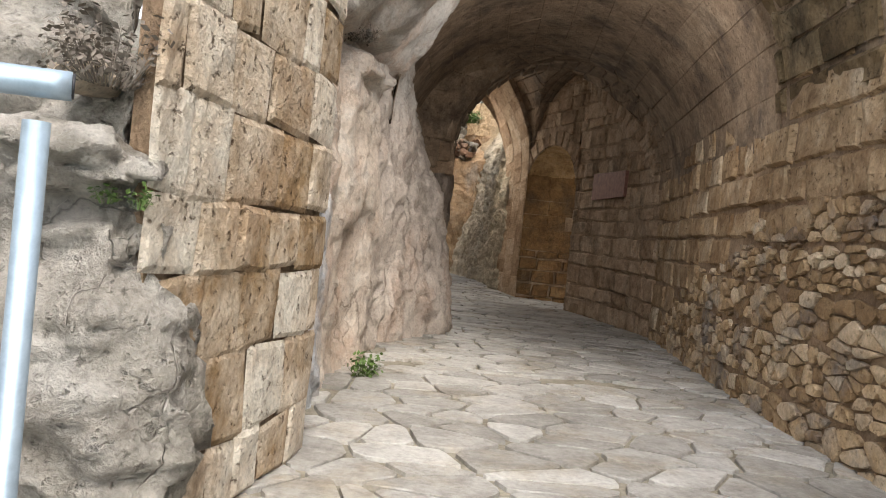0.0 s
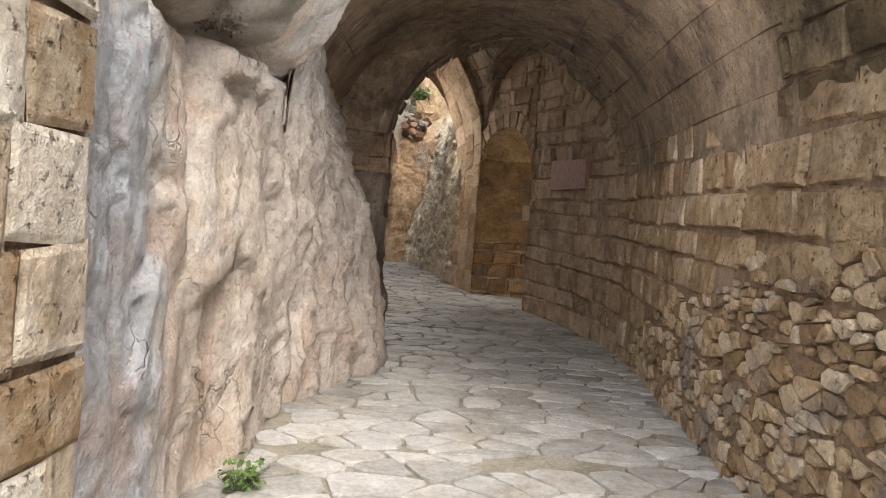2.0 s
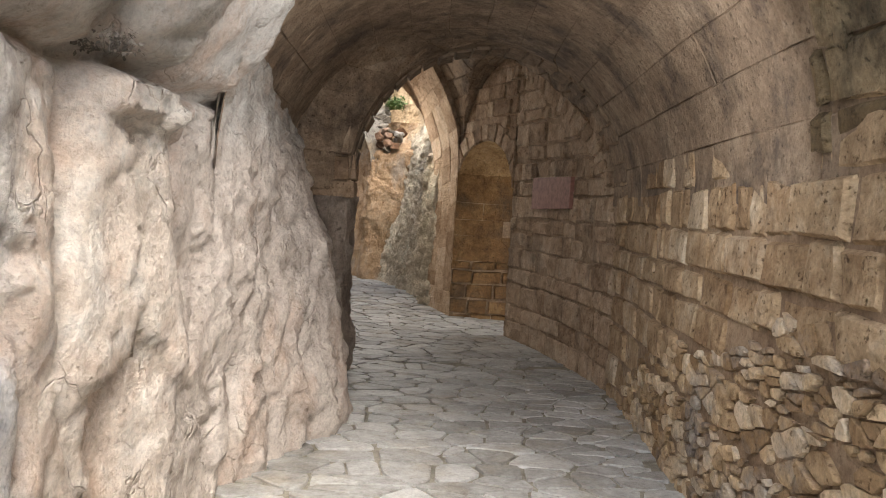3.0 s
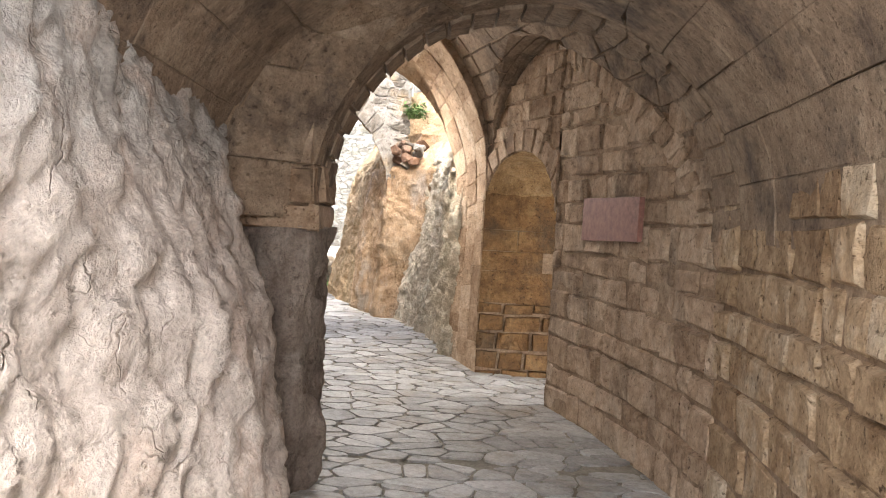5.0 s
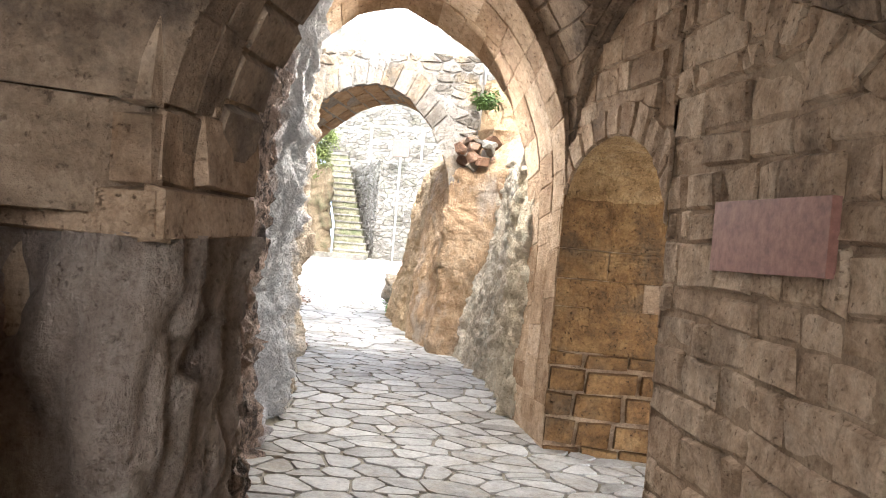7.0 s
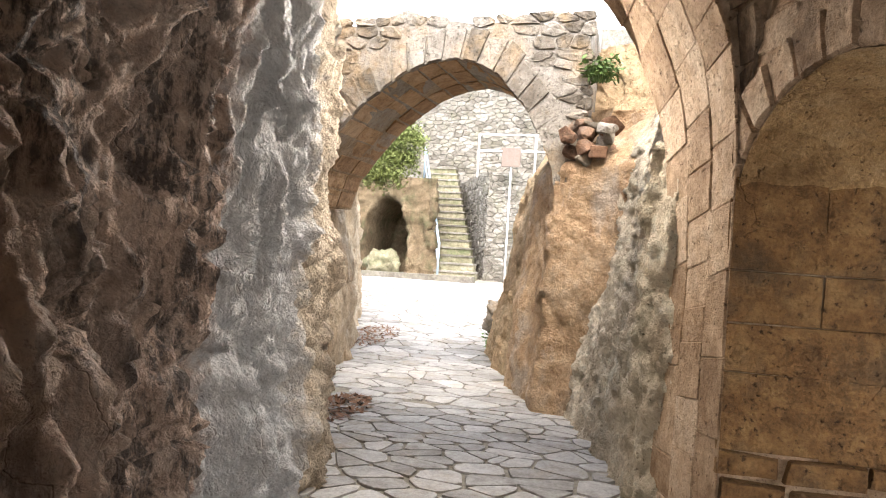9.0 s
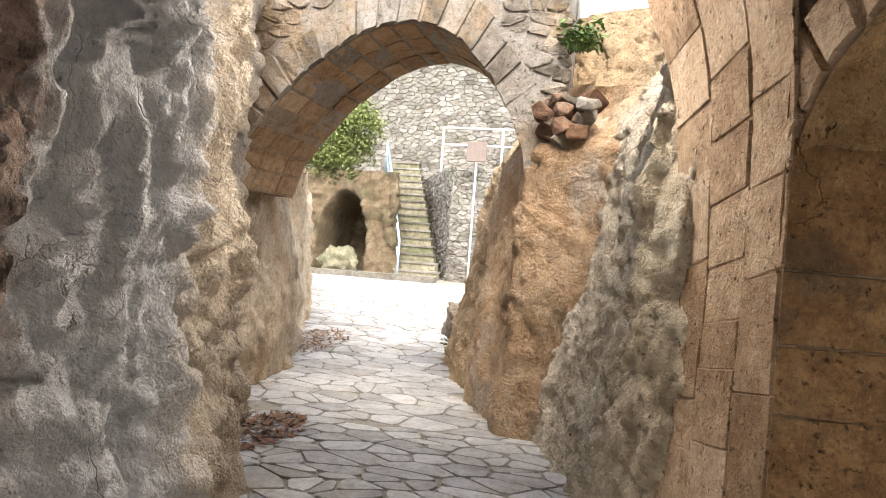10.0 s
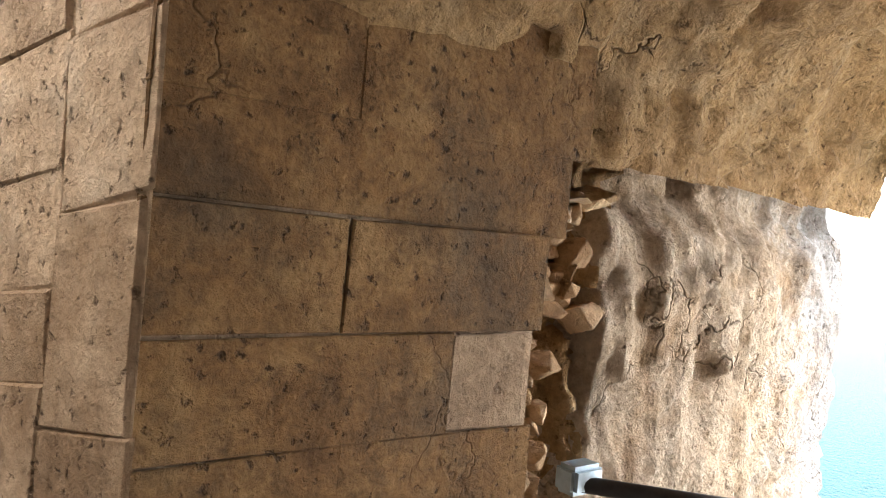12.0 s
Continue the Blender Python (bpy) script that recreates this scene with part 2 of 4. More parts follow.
FARSTONE = stone_material("sunlit_rubble", [(0.09, 0.08, 0.065), (0.21, 0.195, 0.17), (0.33, 0.315, 0.285)], (0.2, 0.19, 0.13), 0.5, 0.2, 0.3, 0.6, 0.45, warm=0.2)
EARTH = stone_material("earthy_bank", [(0.06, 0.042, 0.024), (0.15, 0.11, 0.066), (0.24, 0.19, 0.125)], (0.06, 0.075, 0.03), 0.6, 0.2, 0.4, 1.0, 0.0, warm=0.2)
STEEL = plain_material("galvanised_steel", (0.36, 0.45, 0.53), 0.42, 0.55, 0.15)
DARK_METAL = plain_material("dark_painted_metal", (0.05, 0.05, 0.055), 0.5, 0.2)
PLAQUE = plain_material("weathered_red_brown_plaque", (0.27, 0.13, 0.1), 0.7, 0.0, 0.35, 18.0, 0.3)
LEAF = plain_material("fresh_green_leaf", (0.1, 0.16, 0.045), 0.6, 0, 0.5, 40)
DRY = plain_material("dry_grey_twig", (0.17, 0.145, 0.12), 0.9, 0, 0.4, 60)
BROWN_LEAF = plain_material("fallen_brown_leaf", (0.2, 0.11, 0.065), 0.85, 0, 0.5, 40)
BUSH = plain_material("olive_green_foliage", (0.15, 0.18, 0.055), 0.7, 0, 0.5, 20)
SIGN = plain_material("faded_sign_board", (0.15, 0.115, 0.095), 0.7)
PALE_PIPE = plain_material("white_painted_pipe", (0.7, 0.7, 0.68), 0.5, 0, 0.1)
SEA, st, sb = base_material("turquoise_sea", 0.35)
sb.inputs["Specular IOR Level"].default_value = 0.12
st.links.new(ramp(st, noise_at(st, place(st), 0.35, 8, 0.7), [(0.35, (0.005, 0.05, 0.06)), (0.6, (0.01, 0.085, 0.095)), (0.74, (0.14, 0.26, 0.27))]), sb.inputs["Base Color"])
sbm = N(st, "ShaderNodeBump", Strength=0.8, Distance=0.6)
st.links.new(noise_at(st, place(st), 0.6, 6, 0.6), sbm.inputs["Height"])
st.links.new(sbm.outputs[0], sb.inputs["Normal"])

# ---- builders ----


def mesh_object(name, verts, faces, mat, parent=None, smooth=False):
    me = bpy.data.meshes.new(name)
    me.from_pydata([tuple(v) for v in verts], [], faces)
    me.materials.append(mat)
    if smooth:
        me.polygons.foreach_set("use_smooth", [True] * len(me.polygons))
    me.update()
    ob = new(name, me)
    if parent is not None:
        ob.parent = parent
    return ob


def part(name, bm, material, parent, label=""):
    me = bpy.data.meshes.new(name)
    bm.to_mesh(me)
    bm.free()
    me.materials.append(material)
    ob = new(name, me)
    ob.parent = parent
    return tagged(ob, label)


class Batch:
    """Collects pieces into one mesh."""

    def __init__(self):
        self.v, self.f = [], []

    def add(self, verts, faces):
        k = len(self.v)
        self.v += verts
        self.f += [tuple(i + k for i in f) for f in faces]


def fbm(p, scale, octaves=5):
    return noise.fractal(Vector(p) * scale, 0.9, 2.1, octaves, noise_basis="PERLIN_ORIGINAL")


class Track:
    """A wall's plan line: s metres along it, z up, h metres out of its left-hand or right-hand face."""

    def __init__(self, pts, side):
        self.p = [Vector((*q, 0)) for q in pts]
        self.side = side
        self.s = [0.0]
        for a, b in zip(self.p, self.p[1:]):
            self.s.append(self.s[-1] + (b - a).length)
        self.length = self.s[-1]

    def tangent(self, s):
        return (self.point(min(s + 0.15, self.length)) - self.point(max(s - 0.15, 0))).normalized()

    def point(self, s):
        s = min(max(s, 0.0), self.length)
        for i in range(len(self.p) - 1):
            if s <= self.s[i + 1] or i == len(self.p) - 2:
                f = (s - self.s[i]) / max(1e-6, self.s[i + 1] - self.s[i])
                return self.p[i].lerp(self.p[i + 1], f)

    def at(self, s, z, h=0.0):
        t = self.tangent(s)
        n = Vector((-t.y, t.x, 0)) * self.side
        q = self.point(s) + n * h
        return Vector((q.x, q.y, z))


def rect_block(surface, u0, u1, v0, v1, gap=0.008, proud=0.012, sunk=0.03, wear=0.012, rough=0.006, bevel=0.011):
    """One squared stone on a surface(u, v, h), with worn arrises."""
    du, dv = u1 - u0, v1 - v0
    r = min(bevel, du * 0.2, dv * 0.2)
    jit = [[(random.uniform(-1, 1) * wear, random.uniform(-1, 1) * wear) for _ in range(2)] for _ in range(2)]
    us = [gap, gap + r, du * 0.36, du * 0.66, du - gap - r, du - gap]
    vs = [gap, gap + r, dv * 0.5, dv - gap - r, dv - gap]
    out = proud + random.uniform(-rough, rough) * 1.5
    tu, tv = random.uniform(-1, 1) * rough * 1.5, random.uniform(-1, 1) * rough * 1.5
    verts, faces = [], []
    for j, b in enumerate(vs):
        for i, a in enumerate(us):
            fu, fv = a / du, b / dv
            ju = sum(jit[x][y][0] * (fu if x else 1 - fu) * (fv if y else 1 - fv) for x in (0, 1) for y in (0, 1))
            jv = sum(jit[x][y][1] * (fu if x else 1 - fu) * (fv if y else 1 - fv) for x in (0, 1) for y in (0, 1))
            rim = i in (0, len(us) - 1) or j in (0, len(vs) - 1)
            h = -sunk if rim else out + tu * (fu - 0.5) + tv * (fv - 0.5) + random.uniform(-rough, rough)
            verts.append(surface(u0 + a + ju, v0 + b + jv, h))
    w = len(us)
    for j in range(len(vs) - 1):
        for i in range(w - 1):
            faces.append((j * w + i, j * w + i + 1, (j + 1) * w + i + 1, (j + 1) * w + i))
    return verts, faces


def cell_block(surface, poly, gap=0.01, proud=0.02, sunk=0.03, round_=0.2, rough=0.004, dome=0.01):
    """One irregular stone with the outline poly."""
    c = sum((Vector(p) for p in poly), Vector((0, 0))) / len(poly)
    size = sum((Vector(p) - c).length for p in poly) / len(poly)
    ring = []
    for k, p in enumerate(poly):
        q = Vector(poly[(k + 1) % len(poly)])
        p = Vector(p)
        for f in ((0.16, 0.84) if (q - p).length > 0.09 else (0.5,)):
            ring.append(p.lerp(q, f))
    n = len(ring)
    shrink = max(0.5, 1 - gap / max(size, 1e-3))
    verts, faces = [], []
    out = proud + random.uniform(-rough, rough)
    for f, h in ((shrink, -sunk), (shrink * (1 - 0.35 * round_), out * 0.75), (shrink * (1 - 1.3 * round_), out + dome * 0.6)):
        for p in ring:
            q = c + (p - c) * f
            verts.append(surface(q.x, q.y, h + (random.uniform(-rough, rough) if h > 0 else 0)))
    verts.append(surface(c.x, c.y, out + dome + random.uniform(-rough, rough)))
    for k in range(n):
        m = (k + 1) % n
        faces += [(k, m, n + m, n + k), (n + k, n + m, 2 * n + m, 2 * n + k), (2 * n + k, 2 * n + m, 3 * n)]
    return verts, faces


def cells(u0, u1, v0, v1, su, sv, jitter=0.42, seed=1):
    """Outlines of irregular stones that fill a rectangle; su, sv: their mean size."""
    rng = random.Random(seed)
    nu, nv = max(1, round((u1 - u0) / su)), max(1, round((v1 - v0) / sv))
    du, dv = (u1 - u0) / nu, (v1 - v0) / nv
    pts = {}
    for j in range(-2, nv + 2):
        for i in range(-2, nu + 2):
            shift = 0.5 if j % 2 else 0.0
            pts[i, j] = (u0 + (i + 0.5 + shift + rng.uniform(-jitter, jitter)) * du, v0 + (j + 0.5 + rng.uniform(-jitter, jitter)) * dv)
    out = []
    aspect = dv / du
    for j in range(nv):
        for i in range(-1, nu):
            a = pts[i, j]
            poly = [(u0 - 9 * du + 0, v0 - 9 * dv), (u1 + 9 * du, v0 - 9 * dv), (u1 + 9 * du, v1 + 9 * dv), (u0 - 9 * du, v1 + 9 * dv)]
            for dj in range(-2, 3):
                for di in range(-2, 3):
                    b = pts.get((i + di, j + dj))
                    if b is None or (di == 0 and dj == 0):
                        continue
                    nx, ny = (b[0] - a[0]) * aspect * aspect, b[1] - a[1]
                    mx, my = (a[0] + b[0]) / 2, (a[1] + b[1]) / 2
                    res = []
                    for k in range(len(poly)):
                        p, q = poly[k], poly[(k + 1) % len(poly)]
                        dp = (p[0] - mx) * nx + (p[1] - my) * ny
                        dq = (q[0] - mx) * nx + (q[1] - my) * ny
                        if dp <= 0:
                            res.append(p)
                        if (dp < 0 < dq) or (dq < 0 < dp):
                            f = dp / (dp - dq)
                            res.append((p[0] + (q[0] - p[0]) * f, p[1] + (q[1] - p[1]) * f))
                    poly = res
                    if not poly:
                        break
                if not poly:
                    break
            poly = [(min(max(x, u0), u1), min(max(y, v0), v1)) for x, y in poly]
            if len(poly) > 2:
                area = abs(sum(p[0] * q[1] - q[0] * p[1] for p, q in zip(poly, poly[1:] + poly[:1]))) / 2
                if area > 0.12 * du * dv:
                    out.append(poly)
    return out


def courses(u0, u1, v0, heights, lengths, rng):
    """Rectangles of squared courses: heights of the rows from v0 up, lengths (min, max)."""
    out, v = [], v0
    for hgt in heights:
        u = u0 - rng.uniform(0, lengths[0])
        while u < u1:
            w = rng.uniform(*lengths)
            a, b = max(u, u0), min(u + w, u1)
            if u1 - b < 0.1:
                b = u1
            if b - a > 0.06:
                out.append((a, b, v, v + hgt))
            u = b if b == u1 else u + w
        v += hgt
    return out


def sheet(name, surface, u0, u1, v0, v1, step, mat, parent=None, smooth=True, relief=None):
    nu, nv = max(2, int((u1 - u0) / step) + 1), max(2, int((v1 - v0) / step) + 1)
    verts, faces = [], []
    for j in range(nv + 1):
        for i in range(nu + 1):
            u, v = u0 + (u1 - u0) * i / nu, v0 + (v1 - v0) * j / nv
            verts.append(surface(u, v, relief(u, v) if relief else 0.0))
    for j in range(nv):
        for i in range(nu):
            k = j * (nu + 1) + i
            faces.append((k, k + 1, k + nu + 2, k + nu + 1))
    return mesh_object(name, verts, faces, mat, parent, smooth)


def prism(name, outline, mat, parent=None, axis="y", a=0.0, b=1.0):
    """A solid between two planes: outline in the other two coordinates."""
    put = {"x": lambda p, q, w: (w, p, q), "y": lambda p, q, w: (p, w, q), "z": lambda p, q, w: (p, q, w)}[axis]
    n = len(outline)
    verts = [put(p, q, a) for p, q in outline] + [put(p, q, b) for p, q in outline]
    faces = [tuple(range(n))[::-1], tuple(range(n, 2 * n))] + [(k, (k + 1) % n, n + (k + 1) % n, n + k) for k in range(n)]
    return mesh_object(name, verts, faces, mat, parent)


def tube(name, pts, radius, mat, parent=None, sides=12, cap=True):
    verts, faces = [], []
    pts = [Vector(p) for p in pts]
    for k, p in enumerate(pts):
        t = (pts[min(k + 1, len(pts) - 1)] - pts[max(k - 1, 0)]).normalized()
        a = t.orthogonal().normalized()
        b = t.cross(a)
        for i in range(sides):
            w = 2 * math.pi * i / sides
            verts.append(p + (a * math.cos(w) + b * math.sin(w)) * radius)
    for k in range(len(pts) - 1):
        for i in range(sides):
            m = (i + 1) % sides
            faces.append((k * sides + i, k * sides + m, (k + 1) * sides + m, (k + 1) * sides + i))
    if cap:
        faces += [tuple(range(sides))[::-1], tuple(range(len(verts) - sides, len(verts)))]
    return mesh_object(name, verts, faces, mat, parent, True)


def boulder(size, seed, cuts=2):
    bm = bmesh.new()
    bmesh.ops.create_icosphere(bm, subdivisions=cuts, radius=0.5)
    for v in bm.verts:
        d = v.co.normalized()
        v.co *= 1 + 0.5 * noise.noise(d * 1.6 + Vector((seed * 7.3, 1.7, 0))) + 0.2 * noise.fractal(d * 4 + Vector((seed, 0, 3)), 0.8, 2.1, 4)
        v.co = Vector((v.co.x * size[0], v.co.y * size[1], v.co.z * size[2]))
    return bm


def chunk(size, seed):
    """A broken, angular stone: the hull of scattered points, its arrises worn."""
    r = random.Random(seed)
    bm = bmesh.new()
    for _ in range(13):
        d = Vector((r.uniform(-1, 1), r.uniform(-1, 1), r.uniform(-1, 1)))
        d *= 0.55 / max(0.3, (abs(d.x) ** 3 + abs(d.y) ** 3 + abs(d.z) ** 3) ** (1 / 3))
        bm.verts.new((d.x * size[0], d.y * size[1], d.z * size[2]))
    hull = bmesh.ops.convex_hull(bm, input=bm.verts[:])
    bmesh.ops.delete(bm, geom=list({e for e in hull["geom_interior"] + hull["geom_unused"] if isinstance(e, bmesh.types.BMVert)}), context="VERTS")
    bmesh.ops.bevel(bm, geom=bm.edges[:], offset=0.035 * min(size), segments=1, affect="EDGES", clamp_overlap=True)
    return bm


def rock_relief(scale=1.0, flute=0.5, seed=0.0, depth=0.1, broken=0.75):
    """Relief of weathered rock: ledges, upright flutes and pits."""

    def f(p):
        q = Vector((p[0] + seed, p[1], p[2]))
        big = noise.fractal(q * 0.9 * scale, 1.0, 2.0, 3)
        fl = noise.fractal(Vector((q.x * 3.4, q.y * 3.4, q.z * 0.7)) * scale, 0.9, 2.0, 4)
        ridge = abs(noise.noise(Vector((q.x * 2.2, q.y * 2.2, q.z * 1.1)) * scale + Vector((9, 2, 5))))
        fine = noise.fractal(q * 7.0, 0.8, 2.2, 4)
        crack = abs(noise.noise(Vector((q.x * 1.3, q.y * 1.3, q.z * 0.5)) * scale + Vector((3, 8, 1))))
        cr = -0.4 * max(0.0, 1 - crack / 0.045)
        w = Vector((fl, fine, big)) * 0.22
        facet = 0.0
        for k, stretch, amp in ((2.1 * scale, 0.6, 1.0), (5.5 * scale, 0.7, 0.42), (13.0, 0.9, 0.17)):
            v = Vector((q.x, q.y, q.z * stretch)) * k + w
            c = noise.voronoi(v)[1][0]
            g = noise.noise_vector(c * 3.71 + Vector((seed, 4.1, 2.3)))
            facet += amp * (0.9 * g.dot(v - c) + 0.55 * noise.noise(c * 2.3 + Vector((1.1, seed, 0.7))))
        return depth * (0.6 * big + 0.5 * flute * fl - 0.35 * ridge + 0.2 * fine + cr + broken * facet)

    return f


def rock_wall(name, pts, side, z0, z1, lean, step, mat, relief, label, parent=None):
    """A rock face along a plan line; lean(s, z): how far it stands out at that height."""
    tr = Track(pts, side)

    def surf(s, z, h):
        p = tr.at(s, z, lean(s, z))
        return tr.at(s, z, lean(s, z) + relief(p))

    ob = sheet(name, surf, 0, tr.length, z0, z1, step, mat, parent)
    return tagged(ob, label, "rock", kind="structure")


def smooth_step(a, b, x):
    f = min(max((x - a) / (b - a), 0.0), 1.0)
    return f * f * (3 - 2 * f)


def curve_at(table, x):
    if x <= table[0][0]:
        return table[0][1]
    for (a, p), (b, q) in zip(table, table[1:]):
        if x <= b:
            return p + (q - p) * (x - a) / (b - a)
    return table[-1][1]

# ---- the setting ----
FLOOR_Z = [(2.6, 0.0), (5.0, 0.0), (10.0, -0.1), (12.0, -0.1), (14.0, 0.0), (18.0, 0.02), (22.0, 0.24), (27.0, 0.55), (40.0, 0.7)]


def ground_z(x, y):
    return curve_at(FLOOR_Z, y)


floor = sheet("floor", lambda x, y, h: (x, y, ground_z(x, y) - 0.012 + 0.008 * noise.noise(Vector((x * 3, y * 3, 0)))), -7.5, 4.4, 2.6, 34.0, 0.25, JOINT)
tagged(floor, "crazy paving of worn pale stones with grey joints", "floor", kind="structure")
for k in range(5):
    ob = prism("step", [(-0.9, -0.19 - 0.17 * k), (2.3, -0.19 - 0.17 * k), (2.3, -0.012 - 0.17 * k), (-0.9, -0.012 - 0.17 * k)], PAVING, None, "y", 2.1 - 0.5 * k, 2.6 - 0.5 * k if k else 2.6)
    tagged(ob, "low worn stone step below the passage", "step", "steps below the passage", "structure")

# right-hand wall: ashlar above rubble, bending round to the side opening
RIGHT = Track([(2.12, -0.5), (2.04, 3.0), (2.02, 4.5), (2.1, 5.5), (2.25, 6.8), (2.36, 7.6), (2.42, 8.3), (2.36, 9.2), (2.18, 10.2), (1.95, 11.0)], 1)
wall_right = sheet("wall_right", lambda s, z, h: RIGHT.at(s, z, -0.015 + h), 0, RIGHT.length, -0.9, 3.3, 0.2, MORTAR)
tagged(wall_right, "curving wall of squared brown stone over rubble", "wall", kind="structure")
prism("wall_right_core", [(2.25, -0.5), (3.9, -0.5), (3.9, 11.0), (2.0, 11.02), (2.23, 10.2), (2.42, 9.2), (2.47, 8.3), (2.42, 7.6), (2.31, 6.8)], MORTAR, wall_right, "z", -1.0, 3.2)


def spring_y(y):
    """Left and right springing of the near vault."""
    left = curve_at([(4.7, 0.04), (5.3, 0.0), (6.0, -0.2), (8.2, -0.2), (8.42, 0.25), (9.0, 0.28), (9.2, 0.28)], y)
    right = curve_at([(3.8, 2.03), (5.0, 2.05), (5.5, 2.1), (6.8, 2.25), (8.3, 2.42), (9.2, 2.36)], y)
    return left, right


def near_vault(y, a, h=0.0):
    left, right = spring_y(y)
    xc, hw = (left + right) / 2, (right - left) / 2 + 0.01
    x = xc - hw * math.cos(a)
    z = 1.42 + 1.22 * max(0.0, math.sin(a)) ** 0.92
    n = Vector((xc - x, 0, 1.0 - z)).normalized()
    return Vector((x, y, z)) + n * h


def vault_start(a):
    return 5.6 - 1.75 * smooth_step(0.3, 2.6, a)


def vault_end(a):
    """Where the near vault stops: the arch stands askew to the way."""
    return 9.0 - 0.5 * smooth_step(0.9, 3.0, a)


LUNETTE = [(8.38, 1.25), (8.5, 1.58), (8.65, 1.76), (9.05, 2.09), (9.5, 2.35), (10.0, 2.6), (10.6, 2.93), (10.9, 3.08), (11.2, 3.14), (11.5, 3.06), (11.78, 2.9), (11.95, 2.74), (12.05, 2.6), (12.15, 2.38), (12.21, 2.2), (12.28, 1.95)]


def lunette_z(y):
    """Top of the right-hand wall under the cross vault."""
    return curve_at(LUNETTE, y)


def far_vault(y, a, h=0.0):
    right = curve_at([(8.3, 2.43), (9.2, 2.37), (10.2, 2.19), (11.0, 1.95), (12.3, 1.42), (12.5, 1.4)], y)
    xc, hw = (right - 1.4) / 2, (right + 1.4) / 2
    x = xc - hw * math.cos(a)
    z = 2.0 + 1.75 * max(0.0, math.sin(a)) ** 0.95
    if x > xc:
        z = max(z, lunette_z(y) + 0.12 * (right - x)) if y > 9.0 else max(z - 0.75 * (9.0 - y), lunette_z(y) + 0.3 * (right - x))
    n = Vector((xc - x, 0, 1.4 - z)).normalized()
    return Vector((x, y, z)) + n * h


R1, R2 = 1.35, 1.8
ceiling = sheet("ceiling_near", lambda u, v, h: near_vault(vault_start(v / R1) + u * (vault_end(v / R1) - vault_start(v / R1)), v / R1, -0.02), 0.0, 1.0, 0, math.pi * R1, 0.08, MORTAR)
tagged(ceiling, "low stone barrel vault with its shade put into the stone's tones", "ceiling", kind="structure")
ceiling_far = sheet("ceiling_far", lambda u, v, h: far_vault(u, v / R2, -0.02), 8.4, 12.32, 0, math.pi * R2, 0.06, MORTAR)
tagged(ceiling_far, "taller dark stone vault behind the low one", "ceiling", kind="structure")


def arch_wall(name, curve, y0, y1, x0, x1, top, mat, label, uneven=0.0):
    """A wall across the way, open below the curve, which runs from right to left."""
    verts, faces = [], []
    xs0, xs1 = curve[0][0], curve[-1][0]
    pts = [(x1, curve[0][1])] + list(curve) + [(x0, curve[-1][1])]
    for y in (y0, y1):
        for x, z in pts:
            verts.append((x, y, z))
        for k, (x, z) in enumerate(pts):
            f = k / (len(pts) - 1)
            xt = x1 + (x0 - x1) * f if k in (0, len(pts) - 1) else min(max(x, x0), x1)
            verts.append((xt, y, top + uneven * noise.noise(Vector((xt * 2.5, y, 4)))))
    n = len(pts)
    for k in range(n - 1):
        faces += [(k, k + 1, n + k + 1, n + k), (2 * n + k, 3 * n + k, 3 * n + k + 1, 2 * n + k + 1),
                  (k, 2 * n + k, 2 * n + k + 1, k + 1), (n + k, n + k + 1, 3 * n + k + 1, 3 * n + k)]
    faces += [(0, n, 3 * n, 2 * n), (n - 1, 3 * n - 1, 4 * n - 1, 2 * n - 1)]
    ob = mesh_object(name, verts, faces, mat)
    return tagged(ob, label, "wall", kind="structure")


mouth_rel = rock_relief(1.5, 0.1, 61.0, 0.07)


def mouth(a, w, h):
    p = near_vault(vault_start(a), a, -0.01).lerp(Vector((near_vault(5.0, a).x, vault_start(a), 4.2)), w)
    return p - Vector((0, 0.04 + mouth_rel(p) * smooth_step(0.0, 0.06, w), 0))


front = sheet("wall_front", mouth, 0, math.pi, 0, 1, 0.05, ROCK)
tagged(front, "weathered grey wall over the mouth of the vault", "wall", kind="structure")


between = sheet("wall_between_vaults", lambda a, w, h: near_vault(vault_end(a), a, -0.02).lerp(Vector((near_vault(8.8, a).x, vault_end(a), 4.2)), w), 0, math.pi, 0, 1, 0.1, BROWN)
tagged(between, "stone wall between the low and the tall vault", "wall", kind="structure")
# unseen slabs, added above both vaults to block light from the sky
for nm, y0, y1, z in (("roof_near", 5.1, 9.1, 3.2), ("roof_far", 9.1, 13.06, 3.85)):
    tagged(prism(nm, [(-2.6, z), (4.2, z), (4.2, z + 0.25), (-2.6, z + 0.25)], MORTAR, None, "y", y0, y1), "unseen slab added over the vault to keep the sky's light out", "roof", kind="structure")

RIB_FRONT = [(1.41, -0.3), (1.41, 1.0), (1.41, 2.0), (1.39, 2.2), (1.35, 2.44), (1.18, 2.84), (0.97, 3.18), (0.78, 3.4), (0.4, 3.62), (0.0, 3.72), (-0.4, 3.55), (-0.9, 3.1), (-1.25, 2.5), (-1.4, 1.8), (-1.42, -0.3)]
RIB_BACK = [(1.12, -0.3), (1.17, 1.35), (1.12, 2.0), (1.1, 2.1), (1.06, 2.26), (0.93, 2.59), (0.76, 2.84), (0.58, 3.0), (0.25, 3.22), (-0.07, 3.38), (-0.45, 3.3), (-0.85, 3.0), (-1.2, 2.5), (-1.45, 1.9), (-1.5, -0.3)]
